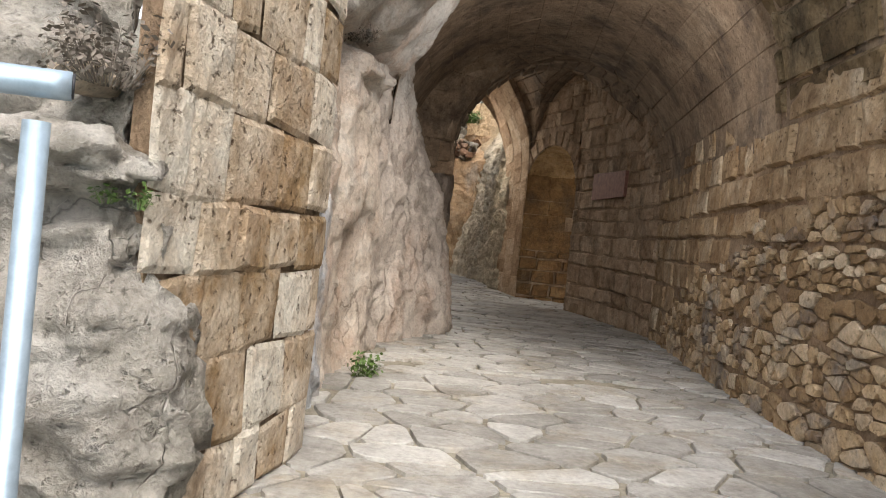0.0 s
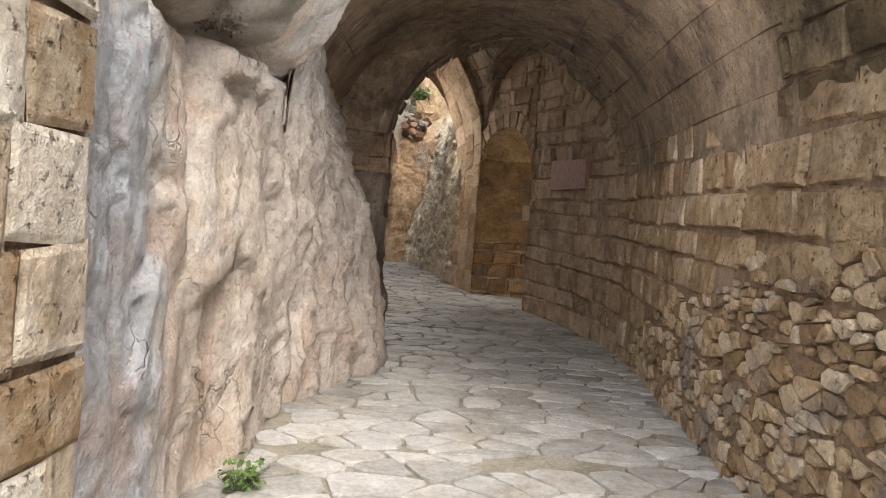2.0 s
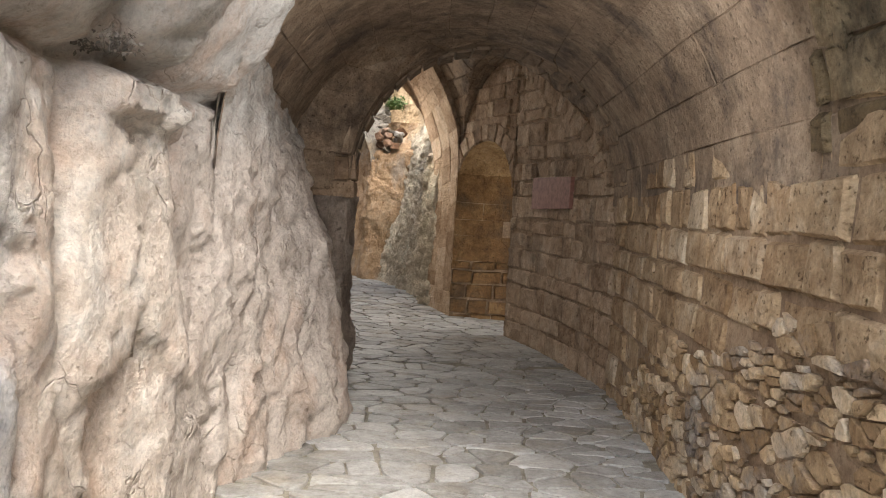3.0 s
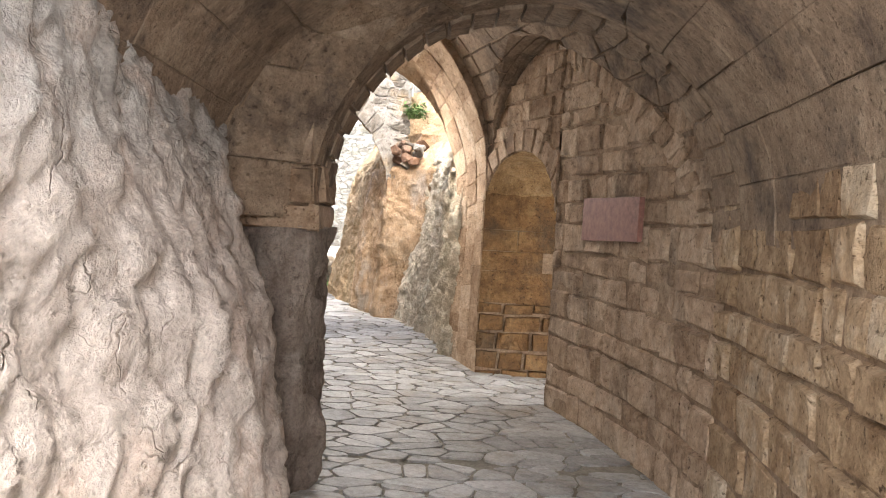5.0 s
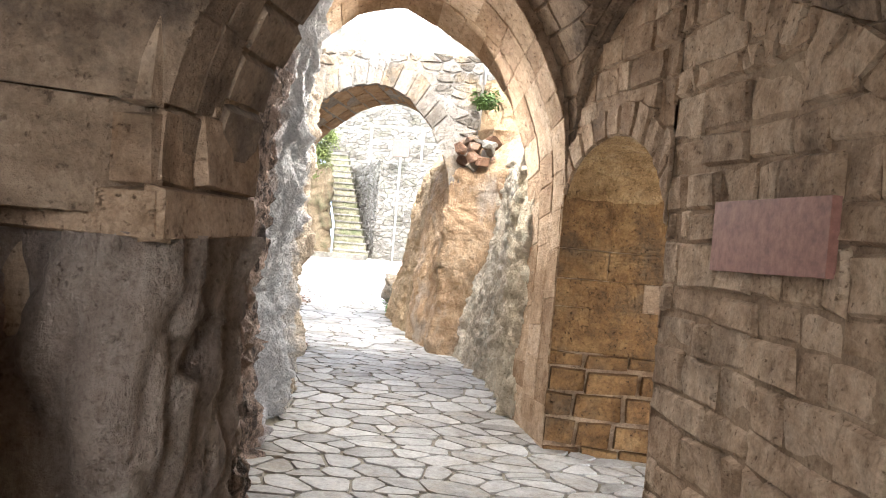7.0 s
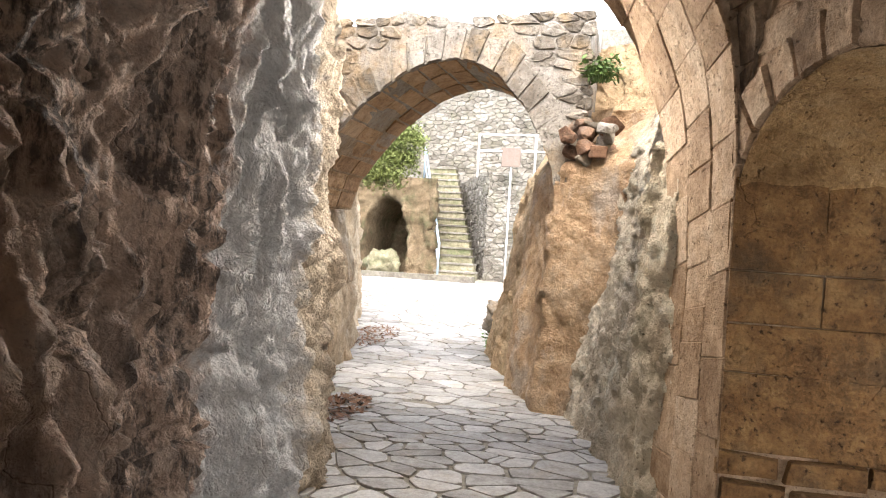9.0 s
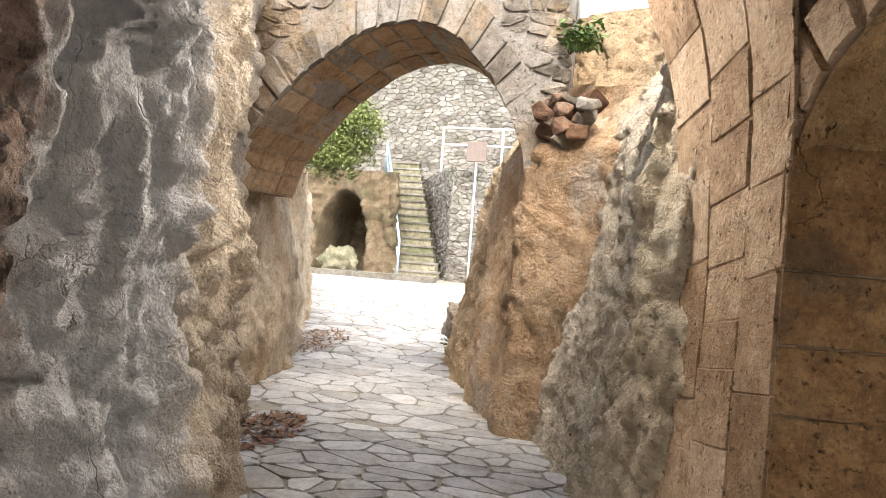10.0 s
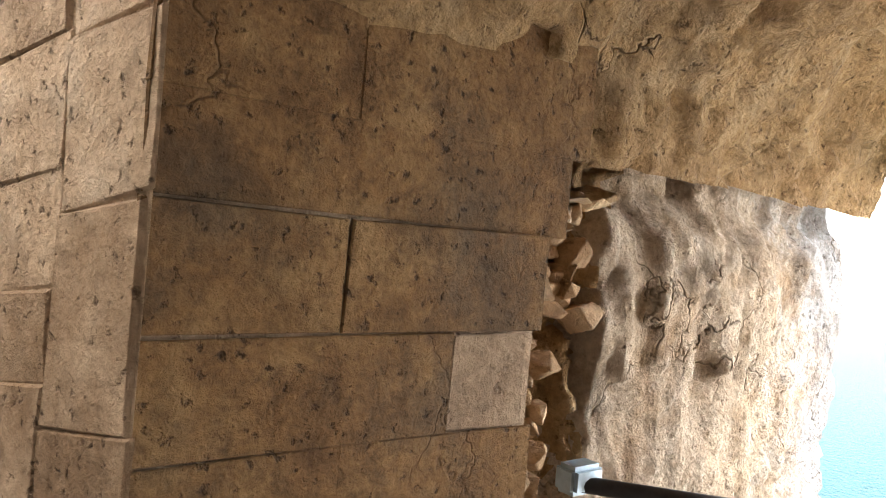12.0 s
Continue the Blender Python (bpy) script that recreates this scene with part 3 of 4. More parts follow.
rib_wall = arch_wall("wall_rib_front", [p for p in RIB_FRONT], 12.3, 12.45, -2.6, 1.5, 4.0, BROWN, "stone wall carrying the pointed rib arch")
arch_wall("wall_rib_back", [(x + (0.1 if x > 0 else -0.1), z + (0.08 if z > 2 else 0)) for x, z in RIB_BACK], 12.92, 13.04, -2.6, 3.9, 4.0, ASHLAR, "outer wall behind the pointed rib arch")


def polyline_length(pts):
    out = [0.0]
    for a, b in zip(pts, pts[1:]):
        out.append(out[-1] + math.dist(a, b))
    return out


RF_S, RB_S = polyline_length(RIB_FRONT), polyline_length(RIB_BACK)


def rib(s, w, h=0.0):
    """The rib's soffit: s metres along its front edge, w from 0 (front) to 1 (back)."""
    s = min(max(s, 0.0), RF_S[-1])
    f = s / RF_S[-1]
    fx, fz = (curve_at(list(zip(RF_S, [p[k] for p in RIB_FRONT])), s) for k in (0, 1))
    bx, bz = (curve_at(list(zip(RB_S, [p[k] for p in RIB_BACK])), f * RB_S[-1]) for k in (0, 1))
    p = Vector((fx, 12.25, fz)).lerp(Vector((bx, 13.05, bz)), w)
    n = Vector((0.0 - p.x, -0.25, min(0.0, 1.6 - p.z))).normalized()
    return p + n * h


rib_sheet = sheet("rib_arch", lambda s, w, h: rib(s, w, -0.003), 0, RF_S[-1], 0.0, 1.0, 0.12, RIBSTONE)
tagged(rib_sheet, "pointed arch of squared honey-coloured stone", "arch", kind="structure")

# side opening to the sea
jamb = tagged(prism("wall_jamb_far", [(1.415, -0.4), (2.3, -0.4), (2.3, 3.9), (1.415, 3.9)], BROWN, None, "y", 12.285, 12.9), "dark brown squared-stone jamb of the side opening", "wall", kind="structure")


def bay_arch(x, a, h=0.0):
    y = 11.66 - 0.64 * math.cos(a)
    z = 1.6 + 0.58 * math.sin(a)
    return Vector((x, y, z)) + Vector((0, 11.66 - y, 1.3 - z)).normalized() * h


def bay_start(y):
    return 1.95 - (y - 11.02) * 0.42


def bay_point(u, v, h):
    x0 = bay_start(bay_arch(0, v).y)
    return bay_arch(x0 + (4.2 - x0) * u / 2.2, v, h)


bay_rel = rock_relief(2.2, 0.2, 81.0, 0.1, 1.1)
bay = sheet("ceiling_bay", bay_point, 0, 2.2, 0, math.pi, 0.035, BAYROCK, None, True,
            lambda u, v: 0.02 * fbm((u, v * 0.6, 3.3), 3.0) + smooth_step(0.45, 0.8, u) * (0.8 * bay_rel(bay_point(u, v, 0)) - 0.03))
tagged(bay, "rough broken stone vault over the side opening", "ceiling", kind="structure")
core = rock_wall("wall_broken_core", [(2.24, 12.31), (2.34, 12.4), (2.5, 12.42), (2.66, 12.38)], -1, -0.4, 1.75, lambda s, z: 0.0, 0.018, BAYROCK, rock_relief(4.0, 0.1, 91.0, 0.09, 1.2), "rough ochre core of the broken jamb")
reveal = rock_wall("wall_reveal", [(2.5, 12.43), (2.6, 12.33), (3.0, 12.33), (4.1, 12.37), (4.16, 12.9)], -1, -0.4, 1.7, lambda s, z: -0.1 * smooth_step(1.42, 1.6, z), 0.024, REVEAL, rock_relief(3.0, 1.0, 31.0, 0.05, 0.9), "broken pale plastered edge of the opening in daylight")
prism("wall_over_bay", [(11.0, 2.25), (12.9, 2.25), (12.9, 4.1), (11.0, 4.1)], MORTAR, bay, "x", 2.05, 3.9)
spandrel = sheet("wall_spandrel", lambda a, w, h: bay_arch(bay_start(bay_arch(0, a).y), a, -0.004).lerp(Vector((bay_start(bay_arch(0, a).y), bay_arch(0, a).y, 3.9)), w), 0, math.pi, 0, 1, 0.1, BROWN)
tagged(spandrel, "brown stone wall above the arch of the side opening", "wall", kind="structure")
prism("wall_past_bay", [(1.5, 12.9), (3.9, 12.9), (3.9, 13.04), (1.5, 13.04)], MORTAR, bay, "z", -0.4, 4.1)

# left-hand rock beside the vault
near_rel = rock_relief(1.1, 0.3, 0.0, 0.07, 0.9)

flaky = rock_relief(3.2, 0.2, 7.0, 0.045, 1.3)


def near_face(p):
    return near_rel(p) + flaky(p) * (0.25 + 0.75 * smooth_step(5.2, 6.2, p[1]))


def near_lean(s, z):
    into = smooth_step(3.1, 4.1, s) * (1 - smooth_step(4.7, 5.4, s))
    fold = 1.93 + 0.06 * math.sin(2.3 * z) + 0.03 * noise.noise(Vector((0, 0, z * 4)))
    cut = 0.1 * smooth_step(fold - 0.5, fold - 0.05, s) * (1 - smooth_step(fold - 0.02, fold + 0.05, s)) - 0.2 * math.exp(-((s - fold - 0.05) / 0.04) ** 2)
    cut -= 0.07 * math.exp(-((s - 2.72 - 0.12 * z) / 0.05) ** 2) * (1 - smooth_step(0.5, 0.9, z)) + 0.06 * math.exp(-((s - 1.15 - 0.2 * z) / 0.05) ** 2) * smooth_step(0.5, 1.2, z)
    slab = smooth_step(0.7, 1.3, s) * (1 - smooth_step(2.5, 2.6, s + 0.1 * (z - 1.75)))
    bed = z + 0.03 * noise.noise(Vector((s * 4, 0, 2)))
    cut += slab * (0.06 * smooth_step(1.7, 1.75, bed) + 0.64 * max(0.0, z - 1.73) - 0.07 * math.exp(-((bed - 1.69) / 0.022) ** 2))
    cut += 0.07 * smooth_step(1.5, 1.54, bed + 0.05 * (s - 2)) * (1 - smooth_step(1.64, 1.68, bed)) * smooth_step(1.5, 1.62, s) * (1 - smooth_step(2.1, 2.16, s))
    return cut + (0.12 * smooth_step(2.6, 3.4, s) - 0.04) * (1 - smooth_step(0.0, 0.9, z)) + 0.05 * math.sin(s * 2.1 + z) - 0.05 * z + into * (0.2 - 0.34 * max(0.0, z - 1.05))


rock_left = rock_wall("rock_left", [(-0.28, 3.15), (-0.18, 3.6), (-0.16, 4.2), (-0.1, 4.8), (-0.02, 5.6), (0.05, 6.4), (0.12, 7.2), (0.08, 7.8), (-0.05, 8.25), (-0.2, 8.5)], -1, -0.25, 2.6, near_lean, 0.026, ROCK, near_face,
                      "weathered grey and ochre cliff rock beside the path")
pier_left = tagged(prism("pier_left", [(-0.9, 8.5), (0.2, 8.5), (0.22, 9.0), (-0.9, 9.06)], BROWN, None, "z", -0.25, 2.6), "dark squared-stone pier under the vault", "wall", kind="structure")
pier_rock = rock_wall("rock_pier_foot", [(-0.32, 8.36), (0.0, 8.38), (0.25, 8.4), (0.3, 8.5), (0.3, 8.8), (0.28, 9.06)], -1, -0.25, 1.38, lambda s, z: 0.0, 0.03, ROCK_PIER, rock_relief(1.8, 0.9, 41.0, 0.1), "rough brown rock foot of the pier")
under_rel = rock_relief(2.2, 1.3, 5.0, 0.16, 0.7)


def under_face(p):
    """Water-worn rock with short upright ridges."""
    q = Vector((p[0] * 11, p[1] * 11, p[2] * 3.2))
    ridge = noise.ridged_multi_fractal(q, 0.9, 2.1, 4, 1.0, 2.0)
    chips = noise.voronoi(Vector((p[0] * 15, p[1] * 15, p[2] * 9)))
    wet = 1 - 0.75 * smooth_step(11.35, 11.6, p[1])
    return under_rel(p) + wet * (0.035 * (ridge - 1.0) + 0.05 * (chips[0][1] - chips[0][0] - 0.25))


rock_b = rock_wall("rock_under_arch", [(0.1, 9.05), (-0.1, 9.3), (-0.2, 9.9), (-0.36, 10.8), (-0.5, 11.7), (-0.62, 12.35), (-0.95, 13.1), (-1.3, 13.9), (-1.75, 14.8), (-2.3, 15.6)], -1, -0.3, 3.9,
                   lambda s, z: 0.1 * math.sin(s * 1.7 + z * 0.8) - 0.03 * z, 0.021, ROCK_DARK, under_face, "black-streaked rock face turning pale in the open")
bank_rel = rock_relief(1.8, 0.25, 11.0, 0.085, 1.0)


def bank_face(p):
    rough = noise.ridged_multi_fractal(Vector((p[0] * 10, p[1] * 10, p[2] * 8)), 0.8, 2.1, 4, 1.0, 2.0) - 1.0
    return bank_rel(p) + 0.03 * rough * (1 - 0.6 * smooth_step(15.2, 15.9, p[1]))


rock_c = rock_wall("rock_right", [(1.3, 12.9), (1.14, 13.15), (1.02, 13.8), (0.74, 14.6), (0.4, 15.4), (0.04, 15.9), (-0.4, 16.8), (-0.82, 18.0), (-1.0, 18.7), (-0.6, 19.6), (0.8, 20.4)], 1, -0.2, 3.5,
                   lambda s, z: 0.06 * (1 - smooth_step(0.4, 1.6, s)) - curve_at([(0.3, 0.0), (1.0, 0.08), (2.2, 0.2), (3.0, 0.16), (3.7, 0.05), (4.4, 0.1), (5.2, 0.16), (8.0, 0.2)], s) * z - 0.3 * smooth_step(2.1, 3.2, z) * smooth_step(0.5, 1.5, s) + 0.06 * math.sin(s * 1.3), 0.027, ROCK_GREY, bank_face, "lichen-grey and orange rock bank leaning back")
prism("rock_core", [(1.3, 12.95), (1.24, 13.3), (1.22, 13.9), (3.5, 13.9), (3.5, 12.95)], ROCK_GREY, rock_c, "z", -0.3, 3.9)
rock_f = rock_wall("rock_arch_jamb", [(1.2, 15.3), (0.6, 15.46), (0.1, 15.58), (0.06, 16.1), (-0.1, 16.7), (-0.2, 17.1), (0.2, 17.6)], 1, -0.1, 2.8, lambda s, z: -0.02 + (0.3 - 0.1 * z) * smooth_step(0.9, 2.2, s) - 0.5 * smooth_step(2.2, 2.6, z), 0.04, ORANGE_ROCK, rock_relief(1.3, 0.35, 71.0, 0.1), "orange rock jamb under the second arch")
rock_d = rock_wall("rock_beyond", [(-2.32, 15.7), (-2.38, 16.6), (-2.47, 17.3), (-2.8, 18.0), (-3.1, 18.6), (-3.5, 20.0), (-4.6, 22.5), (-7.0, 25.0)], -1, -0.1, 2.6,
                   lambda s, z: 0.05 - 0.1 * z, 0.07, ROCK_PALE, rock_relief(0.9, 0.6, 17.0, 0.2), "pale cream rock beyond the second arch")

# second arch
ARCH2 = [(0.14, 2.05), (0.12, 2.2), (0.02, 2.44), (-0.17, 2.77), (-0.43, 3.06), (-0.62, 3.16), (-0.84, 3.21), (-1.1, 3.17), (-1.35, 3.07), (-1.77, 2.77), (-2.08, 2.41), (-2.29, 2.14), (-2.4, 1.8)]
arch2 = arch_wall("wall_second_arch", ARCH2, 15.62, 16.95, -3.6, 0.4, 3.58, GREY_ASHLAR, "grey stone wall with a round arch and ragged top", 0.12)

# court beyond
wall_back = sheet("wall_back", lambda x, z, h: (x, 32.7 + h, z), -16, 6, -0.2, 8.5, 0.25, FARSTONE, None, True, lambda x, z: 0.15 * fbm((x, 0, z), 1.2))
tagged(wall_back, "pale rubble wall at the back of the court", "wall", kind="structure")
terrace = tagged(prism("wall_terrace", [(-3.5, 28.6), (4.0, 28.6), (4.0, 32.6), (-5.35, 32.6)], FARSTONE, None, "z", 0.0, 3.5), "grey rubble retaining wall beside the stairs", "wall", kind="structure")


def bank_lean(s, z):
    """The bank stands a little forward at its foot and is hollowed by a low cave."""
    d = ((s - 4.25) / 0.62) ** 2 + (max(0.0, z - 1.2) / 1.45) ** 2
    return 0.3 * (1 - smooth_step(0.2, 2.0, z)) - 2.2 * (1 - smooth_step(0.72, 1.15, d + 0.25 * noise.noise(Vector((s * 2, 0, z * 2)))))


rock_e = rock_wall("rock_bank", [(-10.5, 27.8), (-7.2, 28.25), (-5.75, 28.3), (-4.85, 28.25), (-4.88, 28.5), (-5.85, 30.6)], -1, 0.3, 3.25, bank_lean, 0.07, EARTH, rock_relief(1.2, 0.5, 51.0, 0.2), "ochre rock bank with a low dark cave beside the stairs")
prism("rock_core", [(-10.5, 30.5), (-5.9, 30.5), (-5.9, 30.8), (-10.5, 30.8)], EARTH, rock_e, "z", 0.3, 3.2)
prism("rock_core", [(-10.5, 28.4), (-7.6, 28.9), (-5.6, 28.6), (-5.95, 30.6), (-10.5, 30.6)], EARTH, rock_e, "z", 3.0, 3.15)
stair = new("stone_stairs")
stair.location = (-4.15, 28.0, 0.58)
tagged(stair, "mossy stone stairs climbing to the terrace", "stairs")
for k in range(16):
    x, z = -0.12 * k, 0.21 * (k + 1)
    prism("tread", [(x - 0.56, 0.0), (x + 0.56, 0.0), (x + 0.56, z - 0.05), (x - 0.56, z - 0.05)], MOSSY, stair, "y", 0.26 * k, 0.26 * (k + 1))
    prism("step_slab", [(x - 0.58, z - 0.048), (x + 0.58, z - 0.048), (x + 0.58, z), (x - 0.58, z)], FARSTONE, stair, "y", 0.26 * k - 0.03, 0.26 * (k + 1))
sea = mesh_object("sea", [(-3000, -3000, -40), (3000, -3000, -40), (3000, 3000, -40), (-3000, 3000, -40)], [(0, 1, 2, 3)], SEA)
tagged(sea, "choppy turquoise sea far below", "sea", kind="structure")

# ashlar on the left at the start
ASH = Track([(-0.25, 2.32), (-0.22, 2.45), (-0.07, 3.2), (-0.06, 3.34)], -1)
wall_left = tagged(prism("wall_left", [(-0.33, 2.4), (-0.26, 2.36), (-0.09, 3.2), (-0.09, 3.36), (-0.6, 3.36)], MORTAR, None, "z", -0.7, 2.35), "pale pitted ashlar wall against the rock", "wall", kind="structure")
ledge_rel = rock_relief(2.2, 0.1, 23.0, 0.08, 1.2)


def ledge_face(p):
    layer = noise.noise(Vector((p[0] * 1.2, p[1] * 1.2, p[2] * 9 + 0.8 * noise.noise(Vector((p[0] * 3, p[1] * 3, 5))))))
    q = Vector((p[0] * 9, p[1] * 9, p[2] * 16))
    return ledge_rel(p) + 0.035 * layer + 0.022 * (noise.ridged_multi_fractal(q, 0.8, 2.1, 4, 1.0, 2.0) - 1.0)


rock_a = rock_wall("rock_start", [(-1.7, -1.0), (-1.5, 0.6), (-1.2, 1.9), (-0.95, 2.2), (-0.55, 2.35), (-0.3, 2.33), (-0.24, 2.38), (-0.4, 2.9)], -1, -0.9, 2.3, lambda s, z: 0.08 * (1 - smooth_step(0.55, 0.66, z)) - 0.1 * smooth_step(0.84, 0.9, z) - 0.3 * smooth_step(0.9, 1.6, z), 0.019, ROCK_LEDGE, ledge_face, "ledged grey rock beside the handrail")

# ---- stones of walls, vaults and paving ----
rng = random.Random(7)


def stones(parent, name, items, mat, keep, limit=300, label=""):
    """items: (verts, faces, centre). Those that keep() picks become parts of their own, the rest one joined part."""
    batch, made = Batch(), 0
    for verts, faces in items:
        c = sum(verts, Vector()) / len(verts)
        if made < limit and keep(c):
            mesh_object(name, verts, faces, mat, parent, False)
            made += 1
        else:
            batch.add(verts, faces)
    if batch.v:
        ob = mesh_object(name + "_rest", batch.v, batch.f, mat, parent, False)
        tagged(ob, label, kind="stuff")


def left_edge(y):
    return curve_at([(2.6, -0.2), (3.4, -0.2), (4.8, -0.1), (6.4, 0.05), (8.4, 0.1), (9.0, 0.3), (9.3, -0.05), (10.8, -0.4), (12.4, -0.65), (13.9, -1.3), (15.6, -2.3), (17.3, -2.5), (18.6, -3.1), (20.0, -3.5), (22.5, -4.7), (25.0, -7.2)], y)


def right_edge(y):
    return curve_at([(2.6, 2.06), (4.5, 2.04), (6.8, 2.27), (8.3, 2.45), (9.2, 2.38), (10.2, 2.2), (11.0, 2.0), (11.01, 3.6), (12.25, 3.6), (12.26, 1.42), (13.0, 1.2), (13.8, 1.05), (14.6, 0.78), (15.4, 0.42), (16.8, -0.35), (18.7, -0.98), (19.6, -0.6), (20.2, 3.5), (27.0, 3.5)], y)


def ground(x, y, h):
    return Vector((x, y, ground_z(x, y) + h))


paving = []
for y0, y1, su, sv, seed in ((2.62, 5.2, 0.28, 0.2, 3), (5.2, 9.2, 0.26, 0.17, 4), (9.2, 15.4, 0.28, 0.18, 5), (15.4, 27.0, 0.36, 0.25, 6)):
    x0, x1 = (-0.5, 2.6) if y1 < 9.3 else ((-2.5, 3.6) if y1 < 16 else (-7.2, 3.5))
    for poly in cells(x0, x1, y0, y1, su, sv, 0.72, seed):
        cx, cy = (sum(p[k] for p in poly) / len(poly) for k in (0, 1))
        if left_edge(cy) - 0.1 < cx < right_edge(cy) + 0.06:
            paving.append(cell_block(ground, poly, rng.uniform(0.006, 0.017), 0.004, 0.03, 0.05, 0.002, 0.001))
stones(floor, "paving_stone", paving, PAVING, lambda c: 3.0 < c.y < 11.5, 300, "worn flat paving stones")


def right_surface(s, z, h):
    return RIGHT.at(s, z, h)


def s_of_y(y):
    lo, hi = 0.0, RIGHT.length
    for _ in range(30):
        m = (lo + hi) / 2
        lo, hi = (m, hi) if RIGHT.point(m).y < y else (lo, m)
    return lo


def rubble_top(y):
    return curve_at([(2.0, 1.12), (4.3, 1.08), (5.2, 0.92), (6.0, 0.72), (7.0, 0.5), (7.6, 0.25), (8.0, -0.2)], y)


rubble = []
for v0, v1, su, sv, seed in ((-0.2, 0.16, 0.15, 0.1, 12), (0.16, 0.44, 0.105, 0.07, 13), (0.44, 0.68, 0.14, 0.085, 14), (0.68, 0.9, 0.1, 0.062, 15), (0.9, 1.2, 0.13, 0.085, 16)):
    for poly in cells(s_of_y(1.8), s_of_y(8.0), v0, v1, su, sv, 0.66, seed):
        c = Vector((sum(p[0] for p in poly) / len(poly), sum(p[1] for p in poly) / len(poly)))
        y = RIGHT.point(c.x).y
        if c.y < rubble_top(y) + 0.14 * noise.noise(Vector((y * 2.3, 0, 0))):
            deep = rng.random()
            rubble.append(cell_block(right_surface, poly, rng.uniform(0.003, 0.012), 0.002 + 0.02 * deep ** 3, 0.014, rng.uniform(0.06, 0.16), 0.003, 0.002))
rng.shuffle(rubble)
stones(wall_right, "rubble_stone", rubble, RUBBLE, lambda c: c.y < 6.5, 300, "small uneven rubble stones")
squared = []
for a, b, v0, v1 in courses(s_of_y(1.6), s_of_y(8.35), -0.2, [0.24, 0.22, 0.25, 0.22, 0.2, 0.17, 0.2, 0.22, 0.2, 0.25, 0.2, 0.22, 0.24], (0.16, 0.46), rng):
    y = RIGHT.point((a + b) / 2).y
    if (v0 + v1) / 2 > rubble_top(y) + 0.14 * noise.noise(Vector((y * 2.3, 0, 0))) and v0 < 2.2:
        squared.append(rect_block(right_surface, a, b, v0, v1, rng.uniform(0.001, 0.006), rng.uniform(0.0, 0.012), 0.02, 0.016, 0.008, 0.018))
stones(wall_right, "squared_stone", squared, ASHLAR, lambda c: c.z < 2.2, 300, "squared tan wall stones")
lunette = []
for a, b, v0, v1 in courses(s_of_y(8.3), s_of_y(10.99), -0.25, [0.15, 0.22, 0.17, 0.25, 0.16, 0.23, 0.19, 0.15, 0.24, 0.17, 0.21, 0.18, 0.24, 0.16, 0.2, 0.22, 0.2], (0.14, 0.52), rng):
    if v0 < lunette_z(RIGHT.point((a + b) / 2).y) + 0.05:
        lunette.append(rect_block(right_surface, a, b, v0, v1, 0.003, 0.006, 0.02, 0.02, 0.011, 0.02))
stones(wall_right, "brown_stone", lunette, BROWN, lambda c: c.z < 2.4, 300, "squared brown wall stones")

# ring of long stones round the lunette's nearer half
LUN_NEAR = [p for p in LUNETTE if p[0] < 11.0]
LUN_S = polyline_length(LUN_NEAR)


def lunette_ring(u, w, h):
    y, z = (curve_at(list(zip(LUN_S, [p[k] for p in LUN_NEAR])), u) for k in (0, 1))
    d = Vector((10.6 - y, 1.35 - z)).normalized()
    return RIGHT.at(s_of_y(y + d.x * w), z + d.y * w, h + 0.012)


items, u = [], 0.02
while u < LUN_S[-1] - 0.1:
    e = u + rng.uniform(0.1, 0.2)
    items.append(rect_block(lunette_ring, u, min(e, LUN_S[-1]), 0.0, rng.uniform(0.2, 0.25), 0.004, 0.006, 0.03, 0.01, 0.006, 0.012))
    u = e
stones(wall_right, "voussoir", items, BROWN, lambda c: True)

# spandrel over the side opening: voussoirs round its arch, courses up to the lunette
SPAN = Track([(1.95, 10.99), (1.418, 12.28)], 1)


def span_surface(u, z, h):
    return SPAN.at(u, z, h + 0.005)


def span_ring(u, r, h):
    p = bay_arch(0, u, -r)
    return SPAN.at((p.y - 10.99) / 1.29 * SPAN.length, p.z, h + 0.008)


items = []
for k in range(13):
    items.append(rect_block(lambda u, r, h: span_ring(u / 0.6, r, h), 0.6 * math.pi * k / 13, 0.6 * math.pi * (k + 1) / 13, 0.0, rng.uniform(0.19, 0.25), 0.003, 0.005, 0.02, 0.008, 0.006, 0.012))
for a, b, v0, v1 in courses(0, SPAN.length, 1.55, [0.19, 0.17, 0.2, 0.18, 0.16, 0.2, 0.19, 0.18, 0.2], (0.16, 0.4), rng):
    y = 10.99 + 1.29 * (a + b) / 2 / SPAN.length
    d = Vector((y - 11.66, (v0 + v1) / 2 - 1.6)).length
    if (d > 0.86 or v0 > 2.3) and v0 < lunette_z(y) + 0.03:
        items.append(rect_block(span_surface, a, b, v0, v1, 0.003, 0.004, 0.02, 0.012, 0.008, 0.015))
stones(spandrel, "brown_stone", items, BROWN, lambda c: True)

# end face of the right-hand wall, towards the side opening
END = Track([(1.95, 10.99), (2.6, 11.03), (3.7, 11.03)], 1)
items = [rect_block(lambda s, z, h: END.at(s, z, h), a, b, v0, v1, 0.006, 0.01, 0.025, 0.012, 0.006) for a, b, v0, v1 in courses(0, 1.72, -0.25, [0.21] * 9, (0.25, 0.5), rng)]
stones(wall_right, "jamb_stone", items, BROWN, lambda c: True)

# vault stones stay in the ceilings
near, far = Batch(), Batch()


def near_uv(u, v, h):
    a = min(max(v / R1, 0.0), math.pi)
    return near_vault(vault_start(a) + u * (vault_end(a) - vault_start(a)) / 3.6, a, h)


